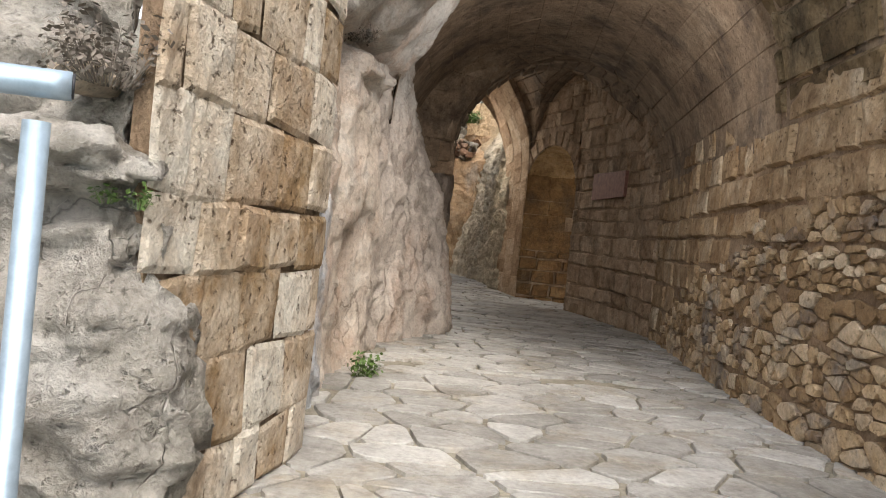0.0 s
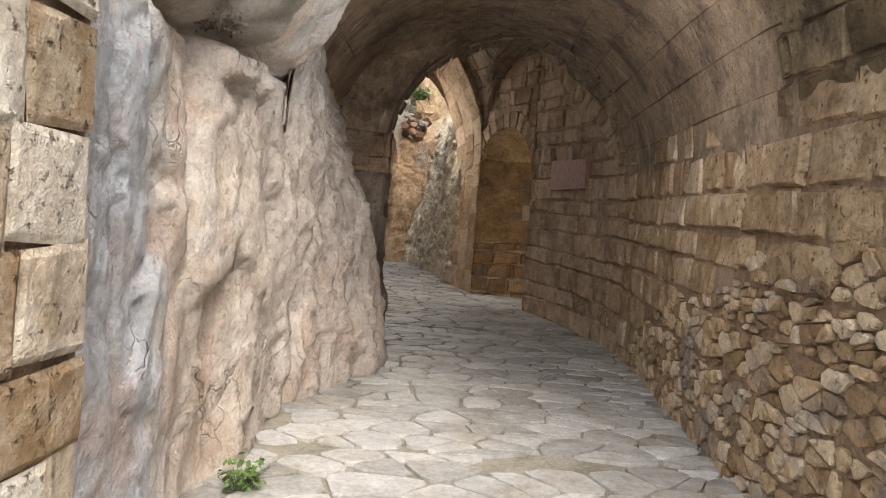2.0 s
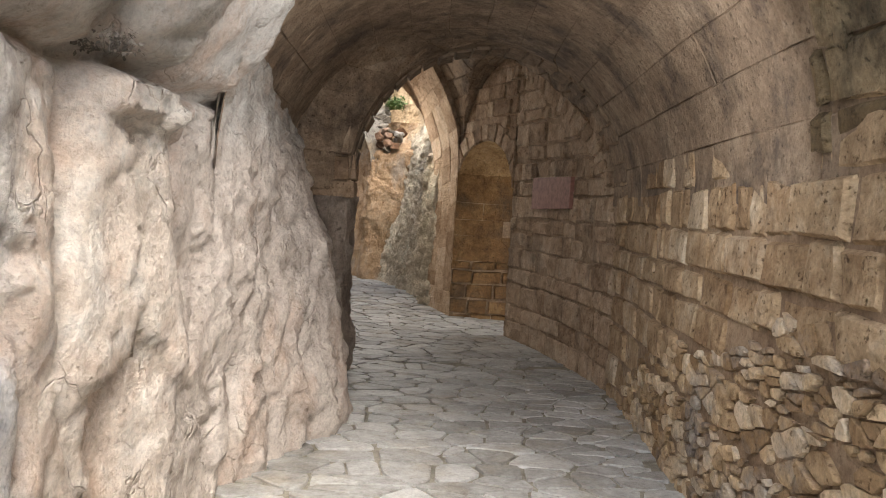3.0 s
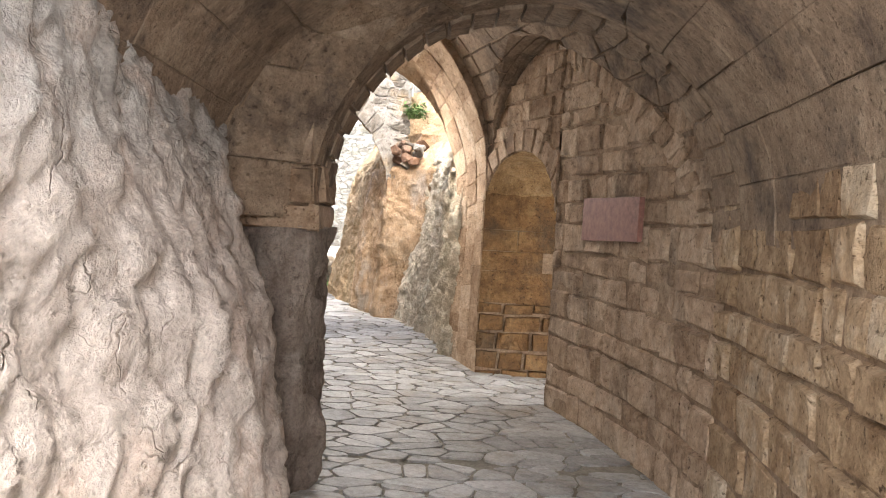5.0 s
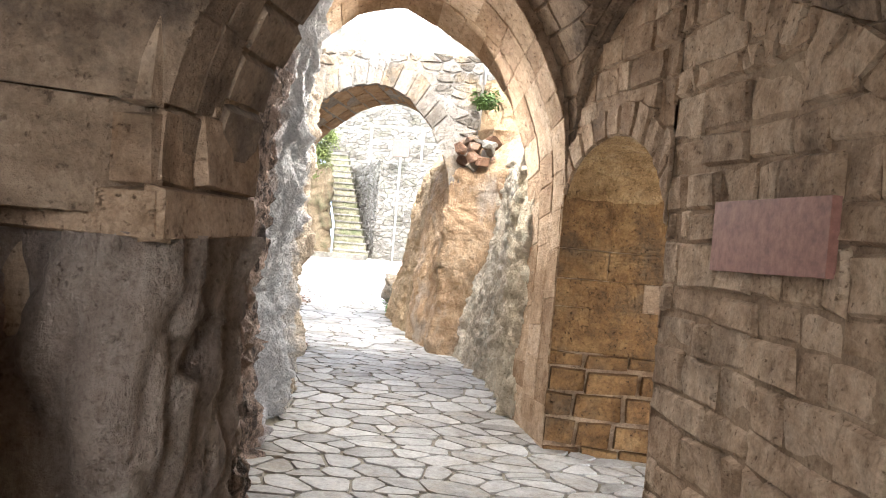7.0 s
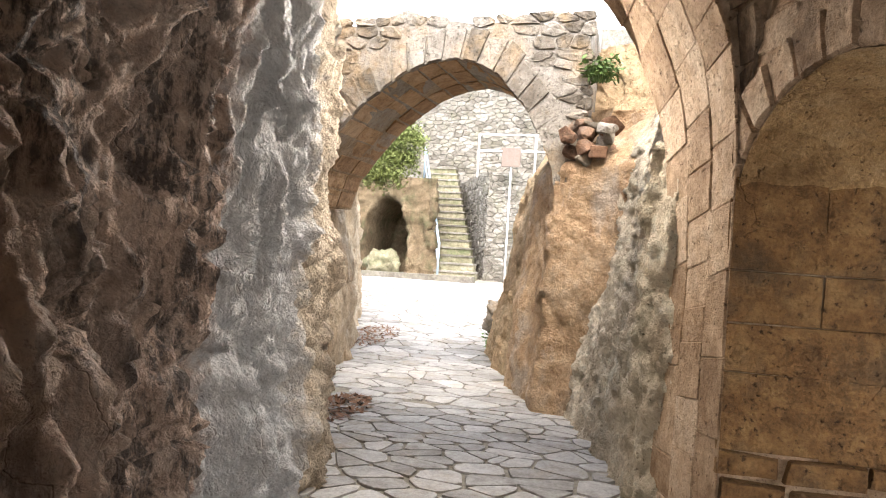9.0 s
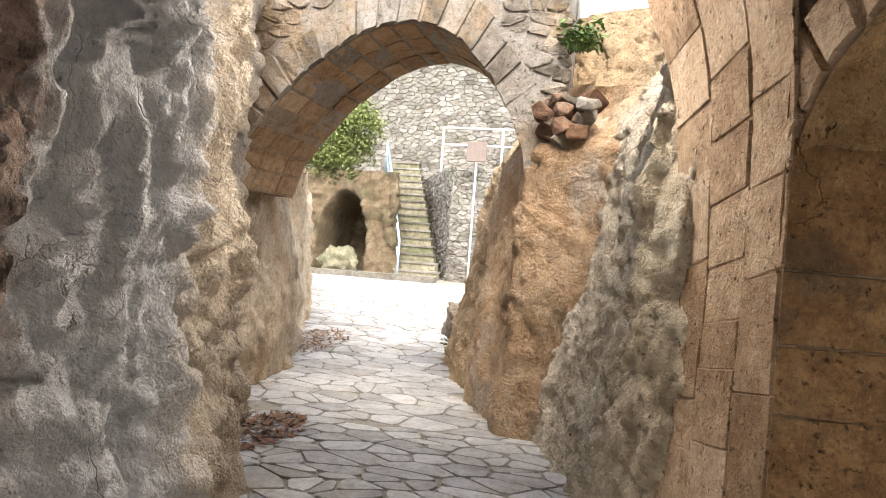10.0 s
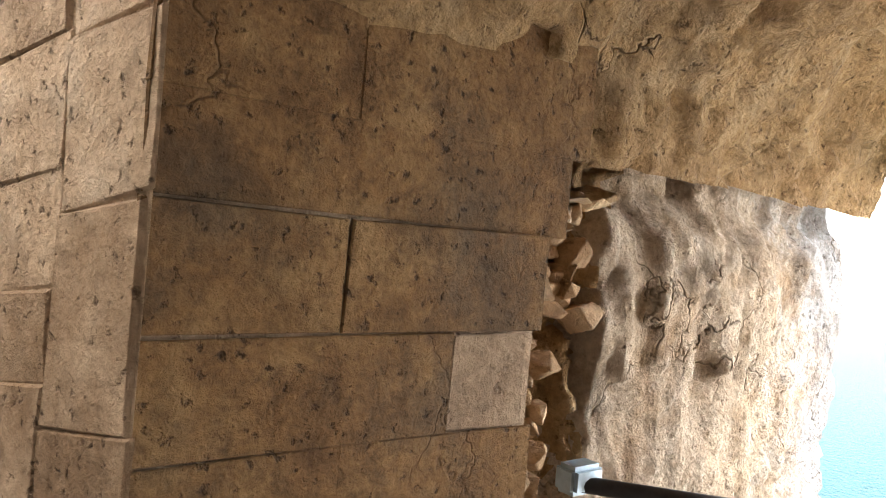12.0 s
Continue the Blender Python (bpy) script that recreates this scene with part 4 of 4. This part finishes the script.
front_ring = Batch()
for a, b, v0, v1 in courses(0, 0.95, math.pi * R1 * 0.52, [0.2, 0.17, 0.21, 0.16, 0.2, 0.18, 0.2, 0.19, 0.21, 0.16, 0.2], (0.14, 0.42), rng):
    if v1 < math.pi * R1:
        front_ring.add(*rect_block(near_uv, a, b - 0.35 * rng.random() * (b > 0.9), v0, v1, 0.005, rng.uniform(0.01, 0.03), 0.02, 0.014, 0.008, 0.016))
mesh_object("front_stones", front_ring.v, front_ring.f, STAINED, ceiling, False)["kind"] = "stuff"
for a, b, v0, v1 in courses(0, 3.3, 0.0, [math.pi * R1 / 15] * 15, (0.3, 0.9), rng):
    near.add(*rect_block(near_uv, a, b, v0, v1, 0.0, 0.001, 0.004, 0.006, 0.002, 0.006))
for k in range(24):
    w = math.pi * R1 / 24
    near.add(*rect_block(near_uv, 3.3, 3.6, k * w, (k + 1) * w, 0.004, 0.012, 0.02, 0.008, 0.006))
for a, b, v0, v1 in courses(8.35, 12.3, 0.0, [math.pi * R2 / 22] * 22, (0.3, 0.7), rng):
    far.add(*rect_block(lambda u, v, h: far_vault(u, v / R2, h), a, b, v0, v1, 0.005, 0.006, 0.02, 0.01, 0.006))
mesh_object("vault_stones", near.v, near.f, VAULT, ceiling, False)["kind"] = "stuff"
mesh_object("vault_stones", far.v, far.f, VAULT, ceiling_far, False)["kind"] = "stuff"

# rib arch: two stones across
items = []
for col, (w0, w1) in enumerate(((0.0, 0.3), (0.3, 0.64), (0.64, 1.0))):
    s = (-0.12, 0.0, -0.2)[col]
    while s < RF_S[-1]:
        hgt = rng.uniform(0.17, 0.38)
        e = min(s + hgt, RF_S[-1])
        if e - max(s, 0) > 0.05:
            items.append(rect_block(lambda u, v, h: rib(u, v / 0.85, h), max(s, 0), e, w0 * 0.85, w1 * 0.85, 0.0, 0.004, 0.003, 0.01, 0.002, 0.006))
        s = e
stones(rib_sheet, "voussoir", items, RIBSTONE, lambda c: True)

# jamb of the side opening
items = []
pitted = []
JAMB_ROWS = [(0.66, 0.99, (1.4, 1.8, 2.31)), (0.99, 1.2, (1.4, 2.05, 2.27)), (1.2, 1.42, (1.4, 1.78, 2.31)), (1.42, 1.6, (1.4, 2.37)), (1.6, 1.88, (1.4, 1.78, 2.42)), (1.88, 2.15, (1.4, 2.0, 2.42))]
for v0, v1, ends in JAMB_ROWS:
    for a, b in zip(ends, ends[1:]):
        (pitted if a == 2.05 else items).append(rect_block(lambda u, v, h: Vector((u, 12.27 - h, v)), a, b, v0, v1, 0.0, 0.002, 0.003, 0.006, 0.002, 0.003))
for a, b, v0, v1 in courses(1.4, 2.36, -0.25, [0.21, 0.2, 0.2, 0.18, 0.12], (0.25, 0.5), rng):
    items.append(rect_block(lambda u, v, h: Vector((u, 12.27 - h, v)), a, b, v0, v1, 0.008, 0.03, 0.03, 0.016, 0.01))
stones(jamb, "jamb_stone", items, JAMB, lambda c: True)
stones(jamb, "pitted_stone", pitted, MORTAR, lambda c: True)

# left-hand pier and its ledge
items = []
for a, b, v0, v1 in courses(-0.35, 0.27, 1.5, [0.2, 0.24, 0.24, 0.24], (0.25, 0.45), rng):
    items.append(rect_block(lambda u, v, h: Vector((u, 8.42 - h, v)), a, b, v0, v1, 0.005, 0.015, 0.02, 0.012, 0.006))
for a, b, v0, v1 in courses(8.42, 9.02, 1.5, [0.22, 0.25, 0.25], (0.25, 0.4), rng):
    items.append(rect_block(lambda u, v, h: Vector((0.265 + h, u, v)), a, b, v0, v1, 0.004, 0.012, 0.02, 0.016, 0.012))
items.append(rect_block(lambda u, v, h: Vector((u, 8.42 - h, v)), -0.3, 0.3, 1.36, 1.5, 0.002, 0.04, 0.02, 0.01, 0.008))
items.append(rect_block(lambda u, v, h: Vector((0.27 + h, u, v)), 8.38, 9.03, 1.36, 1.5, 0.002, 0.035, 0.02, 0.01, 0.008))
stones(pier_left, "pier_stone", items, BROWN, lambda c: True)

# pale ashlar at the start
items = []
for a, b, v0, v1 in courses(0, ASH.length, -0.62, [0.19, 0.23, 0.2, 0.18, 0.23, 0.21, 0.17, 0.22, 0.2, 0.22, 0.2, 0.18, 0.23, 0.21], (0.13, 0.3), rng):
    items.append(rect_block(lambda s, z, h: ASH.at(s, z, h), a, b, v0, v1, 0.001, rng.uniform(0.0, 0.004), 0.007, 0.014, 0.003, 0.017))
stones(wall_left, "ashlar_block", items, ASHLAR_PALE, lambda c: True)

# second arch: ring, soffit, facing
A2 = [p for p in ARCH2]
A2_S = polyline_length(A2)


def ring2(s, r, h):
    """s along the intrados, r metres outwards from it, h out of the front face."""
    x, z = (curve_at(list(zip(A2_S, [p[k] for p in A2])), s) for k in (0, 1))
    out = Vector((x + 1.14, 0, z - 1.7)).normalized()
    return Vector((x, 15.62 - h, z)) + out * r


items = []
n = 19
for k in range(n):
    a, b = 0.52 + (A2_S[-1] - 0.52) * k / n, 0.52 + (A2_S[-1] - 0.52) * (k + 1) / n
    items.append(rect_block(ring2, a, b, -0.01, 0.3 + rng.uniform(-0.03, 0.04), 0.006, 0.02, 0.04, 0.006, 0.008))
stones(arch2, "voussoir", items, GREY_ASHLAR, lambda c: True)
items = []
for k in range(n):
    a, b = A2_S[-1] * k / n, A2_S[-1] * (k + 1) / n
    for y0, y1 in ((0.02, 0.42), (0.42, 0.9), (0.9, 1.32)):
        items.append(rect_block(lambda s, v, h: ring2(s, -h, -v), a, b, y0, y1, 0.005, 0.006, 0.03, 0.008, 0.006))
stones(arch2, "soffit_stone", items, ORANGE, lambda c: True)
items = []
for poly in cells(-3.5, 0.45, 1.8, 3.62, 0.2, 0.105, 0.4, 21):
    cx, cz = (sum(p[k] for p in poly) / len(poly) for k in (0, 1))
    d = min((ring2(A2_S[-1] * k / 40, 0.0, 0.0) - Vector((cx, 15.62, cz))).length for k in range(41))
    if d > 0.37 and Vector((cx + 1.14, cz - 1.7)).length > 1.3:
        items.append(cell_block(lambda u, v, h: Vector((u, 15.62 - h, v)), poly, 0.005, 0.012, 0.03, 0.14, 0.008, 0.004))
stones(arch2, "wall_stone", items, GREY_ASHLAR, lambda c: True)

# terrace and back wall facing
items = []
for poly in cells(-3.5, 1.0, 0.4, 3.5, 0.22, 0.12, 0.5, 31):
    items.append(cell_block(lambda u, v, h: Vector((u, 28.58 - h, v)), poly, 0.003, 0.015, 0.016, 0.1, 0.01, 0.004))
FLANK = Track([(-3.5, 28.6), (-5.35, 32.6)], 1)
for poly in cells(0, FLANK.length, 0.4, 3.55, 0.24, 0.13, 0.5, 33):
    items.append(cell_block(lambda u, v, h: FLANK.at(u, v, h), poly, 0.006, 0.02, 0.03, 0.1, 0.012, 0.006))
stones(terrace, "wall_stone", items, FARSTONE, lambda c: True, 300)
items = []
for poly in cells(-9.0, 2.0, 2.6, 7.5, 0.26, 0.13, 0.5, 32):
    items.append(cell_block(lambda u, v, h: Vector((u, 32.6 - h, v)), poly, 0.003, 0.008, 0.016, 0.08, 0.008, 0.004))
stones(wall_back, "wall_stone", items, FARSTONE, lambda c: True, 300)


# ---- loose things ----


def thing(name, label, category, at=(0, 0, 0), group=""):
    ob = new(name)
    ob.location = at
    return tagged(ob, label, category, group)


# handrail at the start
rail = thing("handrail", "bluish grey galvanised pipe handrail with a welded post", "handrail", (-0.25, 1.9, -0.5))
tube("post", [(0.005, 0.0, -0.3), (0.005, 0.0, 1.37)], 0.019, STEEL, rail, 16)
tube("top_rail", [(-1.2, -0.62, 1.38), (0.02, 0.0, 1.425), (0.045, 0.012, 1.426)], 0.0215, STEEL, rail, 16)
cap = tube("end_cap", [(0.045, 0.012, 1.426), (0.048, 0.0135, 1.426)], 0.0185, DARK_METAL, rail, 16)

# plaque on the right-hand wall
s0, s1 = s_of_y(9.46), s_of_y(10.4)
plaque = thing("wall_plaque", "faded reddish-brown rectangular plaque on the stone wall", "plaque")
verts, faces = [], []
for h in (0.012, 0.05):
    for s, z in ((s0, 1.4), (s1, 1.38), (s1, 1.71), (s0, 1.7)):
        verts.append(RIGHT.at(s, z, h))
board = mesh_object("board", verts, [(0, 1, 2, 3), (4, 5, 6, 7), (0, 1, 5, 4), (1, 2, 6, 5), (2, 3, 7, 6), (3, 0, 4, 7)], PLAQUE, plaque)


def leaf_tuft(parent, name, count, radius, height, mat, seed, leaf=0.03, droop=0.4, up=1.0):
    """Stems with small leaves, as one part."""
    r = random.Random(seed)
    b = Batch()
    for _ in range(count):
        a, d = r.uniform(0, 6.283), radius * math.sqrt(r.random())
        base = Vector((math.cos(a) * d * 0.4, math.sin(a) * d * 0.4, 0))
        tip = Vector((math.cos(a) * d, math.sin(a) * d, height * r.uniform(0.35, 1.0) * up - droop * d))
        side = (tip - base).cross(Vector((r.uniform(-1, 1), r.uniform(-1, 1), 0.3))).normalized()
        w = leaf * 0.08
        b.add([base - side * w, base + side * w, tip], [(0, 1, 2)])
        for k in range(4):
            p = base.lerp(tip, 0.4 + 0.2 * k)
            dirn = (side * (1 if k % 2 else -1) + Vector((r.uniform(-0.6, 0.6), r.uniform(-0.6, 0.6), r.uniform(-0.2, 0.7)))).normalized()
            n = dirn.cross(Vector((r.uniform(-1, 1), r.uniform(-1, 1), 1))).normalized()
            q = leaf * r.uniform(0.6, 1.3)
            b.add([p, p + dirn * q * 0.5 + n * q * 0.3, p + dirn * q, p + dirn * q * 0.5 - n * q * 0.3], [(0, 1, 2, 3)])
    return mesh_object(name, b.v, b.f, mat, parent)


for nm, lab, cat, at, args in (
    ("weed", "small bright green weed at the foot of the rock", "plant", (-0.02, 4.66, 0.0), (34, 0.1, 0.13, LEAF, 1, 0.035, 0.1)),
    ("weed", "tiny green sprig on the grey rock ledge", "plant", (-0.33, 2.32, 0.76), (14, 0.03, 0.05, LEAF, 2, 0.014, 0.1)),
    ("weed", "tiny green sprig on the grey rock ledge", "plant", (-0.26, 2.31, 0.755), (16, 0.03, 0.05, LEAF, 3, 0.014, 0.1)),
    ("grass_tuft", "bright green tuft growing on the rock top", "plant", (0.5, 15.62, 2.98), (90, 0.2, 0.22, LEAF, 5, 0.06, 0.1)),
    ("weed", "low green weed at the foot of the orange rock", "plant", (-1.0, 18.9, 0.06), (40, 0.25, 0.25, LEAF, 6, 0.08, 0.1)),
    ("dry_shrub", "leafless grey dry shrub on the rock ledge", "shrub", (-0.37, 2.36, 1.0), (150, 0.14, 0.18, DRY, 8, 0.02, 0.35)),
    ("dry_shrub", "pale dry moss tuft on the overhanging rock", "shrub", (-0.2, 4.7, 1.72), (60, 0.1, 0.1, DRY, 9, 0.02, 0.5)),
):
    ob = thing(nm, lab, cat, at)
    leaf_tuft(ob, "foliage", *args)

# hanging bush beyond the second arch
bush = thing("hanging_bush", "olive green bush hanging from the pale rock", "bush", (-2.85, 19.0, 2.75))
for k, (dx, dy, dz, r) in enumerate(((0, 0, 0, 0.38), (0.32, 0.1, 0.22, 0.3), (-0.3, 0, -0.28, 0.33), (0.08, -0.1, -0.33, 0.28), (0.25, 0.1, -0.1, 0.28), (-0.1, 0.0, 0.25, 0.25))):
    ob = leaf_tuft(bush, "foliage", 480, r * 1.15, 0.55, BUSH, 20 + k, 0.045, 1.5)
    ob.location = (dx, dy, dz)

# fallen leaves along the left-hand edge
litter = Batch()
r = random.Random(5)
for cx, cy, rx, ry, cnt in ((-1.5, 14.75, 0.3, 0.6, 420), (-2.95, 18.9, 0.45, 1.0, 420), (-1.15, 13.5, 0.1, 0.4, 60)):
    for _ in range(cnt):
        a, d = r.uniform(0, 6.283), math.sqrt(r.random())
        p = Vector((cx + math.cos(a) * d * rx, cy + math.sin(a) * d * ry, 0))
        p.z = ground_z(p.x, p.y) + 0.01 + 0.05 * (1 - d) * r.random()
        u = Vector((r.uniform(-1, 1), r.uniform(-1, 1), r.uniform(-0.3, 0.3))).normalized() * r.uniform(0.03, 0.07)
        w = u.cross(Vector((r.uniform(-0.4, 0.4), r.uniform(-0.4, 0.4), 1))).normalized() * 0.014
        litter.add([p - u, p + w, p + u, p - w], [(0, 1, 2, 3)])
tagged(mesh_object("leaf_litter", litter.v, litter.f, BROWN_LEAF), "brown fallen leaves and twigs along the path's edge", "leaves", kind="stuff")


def loose_stone(at, size, seed, mat, label, group="", turn=0.0):
    big = max(size) > 0.27
    bm = boulder(size, seed, 4) if big else chunk(size, seed)
    me = bpy.data.meshes.new("stone")
    bm.to_mesh(me)
    bm.free()
    me.materials.append(mat)
    ob = new("stone", me)
    me.polygons.foreach_set("use_smooth", [big] * len(me.polygons))
    ob.location, ob.rotation_euler = at, (0, turn, turn * 1.7)
    return tagged(ob, label, "stone", group)


# block on the start's ledge, overhanging stones at the vault's mouth
loose_stone((-0.41, 2.33, 0.85), (0.28, 0.24, 0.13), 3, ROCK_LEDGE, "dark-sided grey boulder lying on the rock ledge", "", 0.12)
loose_stone((-0.44, 2.4, 1.01), (0.16, 0.14, 0.09), 6, ASHLAR_PALE, "small ochre stone on the boulder")
r = random.Random(9)
for k in range(16):
    loose_stone((0.38 + r.uniform(-0.12, 0.25), 15.5 + r.uniform(-0.05, 0.3), 2.32 + 0.022 * k + r.uniform(-0.05, 0.05)), (r.uniform(0.16, 0.24), r.uniform(0.16, 0.24), r.uniform(0.12, 0.17)), 30 + k, REDSTONE if k % 3 else GREY_ASHLAR,
                "reddish rubble stone piled beside the second arch", "rubble beside the second arch", r.uniform(-0.4, 0.4))
# broken edge of the jamb: exposed core stones
for k in range(44):
    z = r.uniform(1.22, 1.55) if k < 24 else 0.1 + 0.06 * (k - 24) + r.uniform(-0.02, 0.02)
    x = 2.42 + r.uniform(-0.09, 0.14) if k < 24 else 2.36 + r.uniform(-0.05, 0.07)
    loose_stone((x, 12.365 + r.uniform(-0.015, 0.03), z), (r.uniform(0.06, 0.13), r.uniform(0.1, 0.16), r.uniform(0.05, 0.085)), 60 + k, ORANGE if k % 4 else RUBBLE,
                "loose ochre core stone in the broken jamb", "core stones of the broken jamb", r.uniform(-0.45, 0.45))
loose_stone((-6.15, 27.75, 0.82), (0.95, 0.7, 0.85), 8, MOSSY, "grey boulder lying before the low cave")
block = loose_stone((-1.15, 20.0, 0.36), (0.5, 0.5, 0.55), 5, GREY_ASHLAR, "dark squared stone block at the corner of the rock")

# guard bar in the side opening
guard = thing("guard_bar", "dark metal guard bar fixed across the side opening", "guard rail", (2.45, 12.24, 0.84))
tube("bar", [(0.0, 0.0, 0.0), (0.25, -0.2, -0.02), (1.0, -0.9, -0.05)], 0.02, DARK_METAL, guard, 10)
bm = bmesh.new()
bmesh.ops.create_cube(bm, size=1.0, matrix=Matrix.Translation((0.02, 0.01, 0.01)) @ Matrix.Diagonal((0.11, 0.07, 0.07, 1)))
bmesh.ops.bevel(bm, geom=bm.edges[:], offset=0.012, segments=2, affect="EDGES")
part("bracket", bm, STEEL, guard, "grey cement-covered bracket")

# posts on top of the second arch
fence = thing("fence_posts", "thin pale metal fence posts on the wall top", "fence", (0, 16.2, 3.5))
for x in (-0.08, 0.42):
    tube("post", [(x, 0, -0.1), (x, 0, 0.8)], 0.018, PALE_PIPE, fence, 8)

# court: stair rail, terrace rail, signboard, kerb, low cave
srail = thing("stair_rail", "pale blue pipe handrail beside the mossy stairs", "handrail", (-4.6, 27.9, 0.58))
tube("top_rail", [(0, 0, 0.9), (-1.75, 3.7, 3.95)], 0.035, STEEL, srail, 8)
tube("mid_rail", [(0, 0, 0.45), (-1.75, 3.7, 3.5)], 0.03, STEEL, srail, 8)
for k in range(4):
    f = k / 3
    tube("post", [(-1.75 * f, 3.7 * f, -0.1 + 3.05 * f), (-1.75 * f, 3.7 * f, 0.9 + 3.05 * f)], 0.03, STEEL, srail, 8)
trail = thing("terrace_rail", "pale pipe railing along the terrace edge", "railing", (-4.0, 29.2, 3.5))
for z in (0.65, 1.1):
    tube("rail", [(0, 0, z), (5.0, 0, z)], 0.025, PALE_PIPE, trail, 8)
for k in range(4):
    tube("post", [(1.6 * k, 0, -0.1), (1.6 * k, 0, 1.1)], 0.03, PALE_PIPE, trail, 8)
sign = thing("signboard", "small faded brown notice board on a white post", "sign", (-2.85, 28.2, 0.55))
tube("post", [(0, 0, 0), (0, 0, 3.2)], 0.025, PALE_PIPE, sign, 8)
bm = bmesh.new()
bmesh.ops.create_cube(bm, size=1.0, matrix=Matrix.Translation((0, -0.05, 3.3)) @ Matrix.Diagonal((0.5, 0.05, 0.5, 1)))
bmesh.ops.bevel(bm, geom=bm.edges[:], offset=0.01, segments=1, affect="EDGES")
part("board", bm, SIGN, sign)
kerb = tagged(prism("kerb", [(-7.5, 0.4), (-3.4, 0.4), (-3.4, 0.7), (-7.5, 0.66)], FARSTONE, None, "y", 26.9, 27.25), "low stone kerb across the court", "kerb", kind="structure")
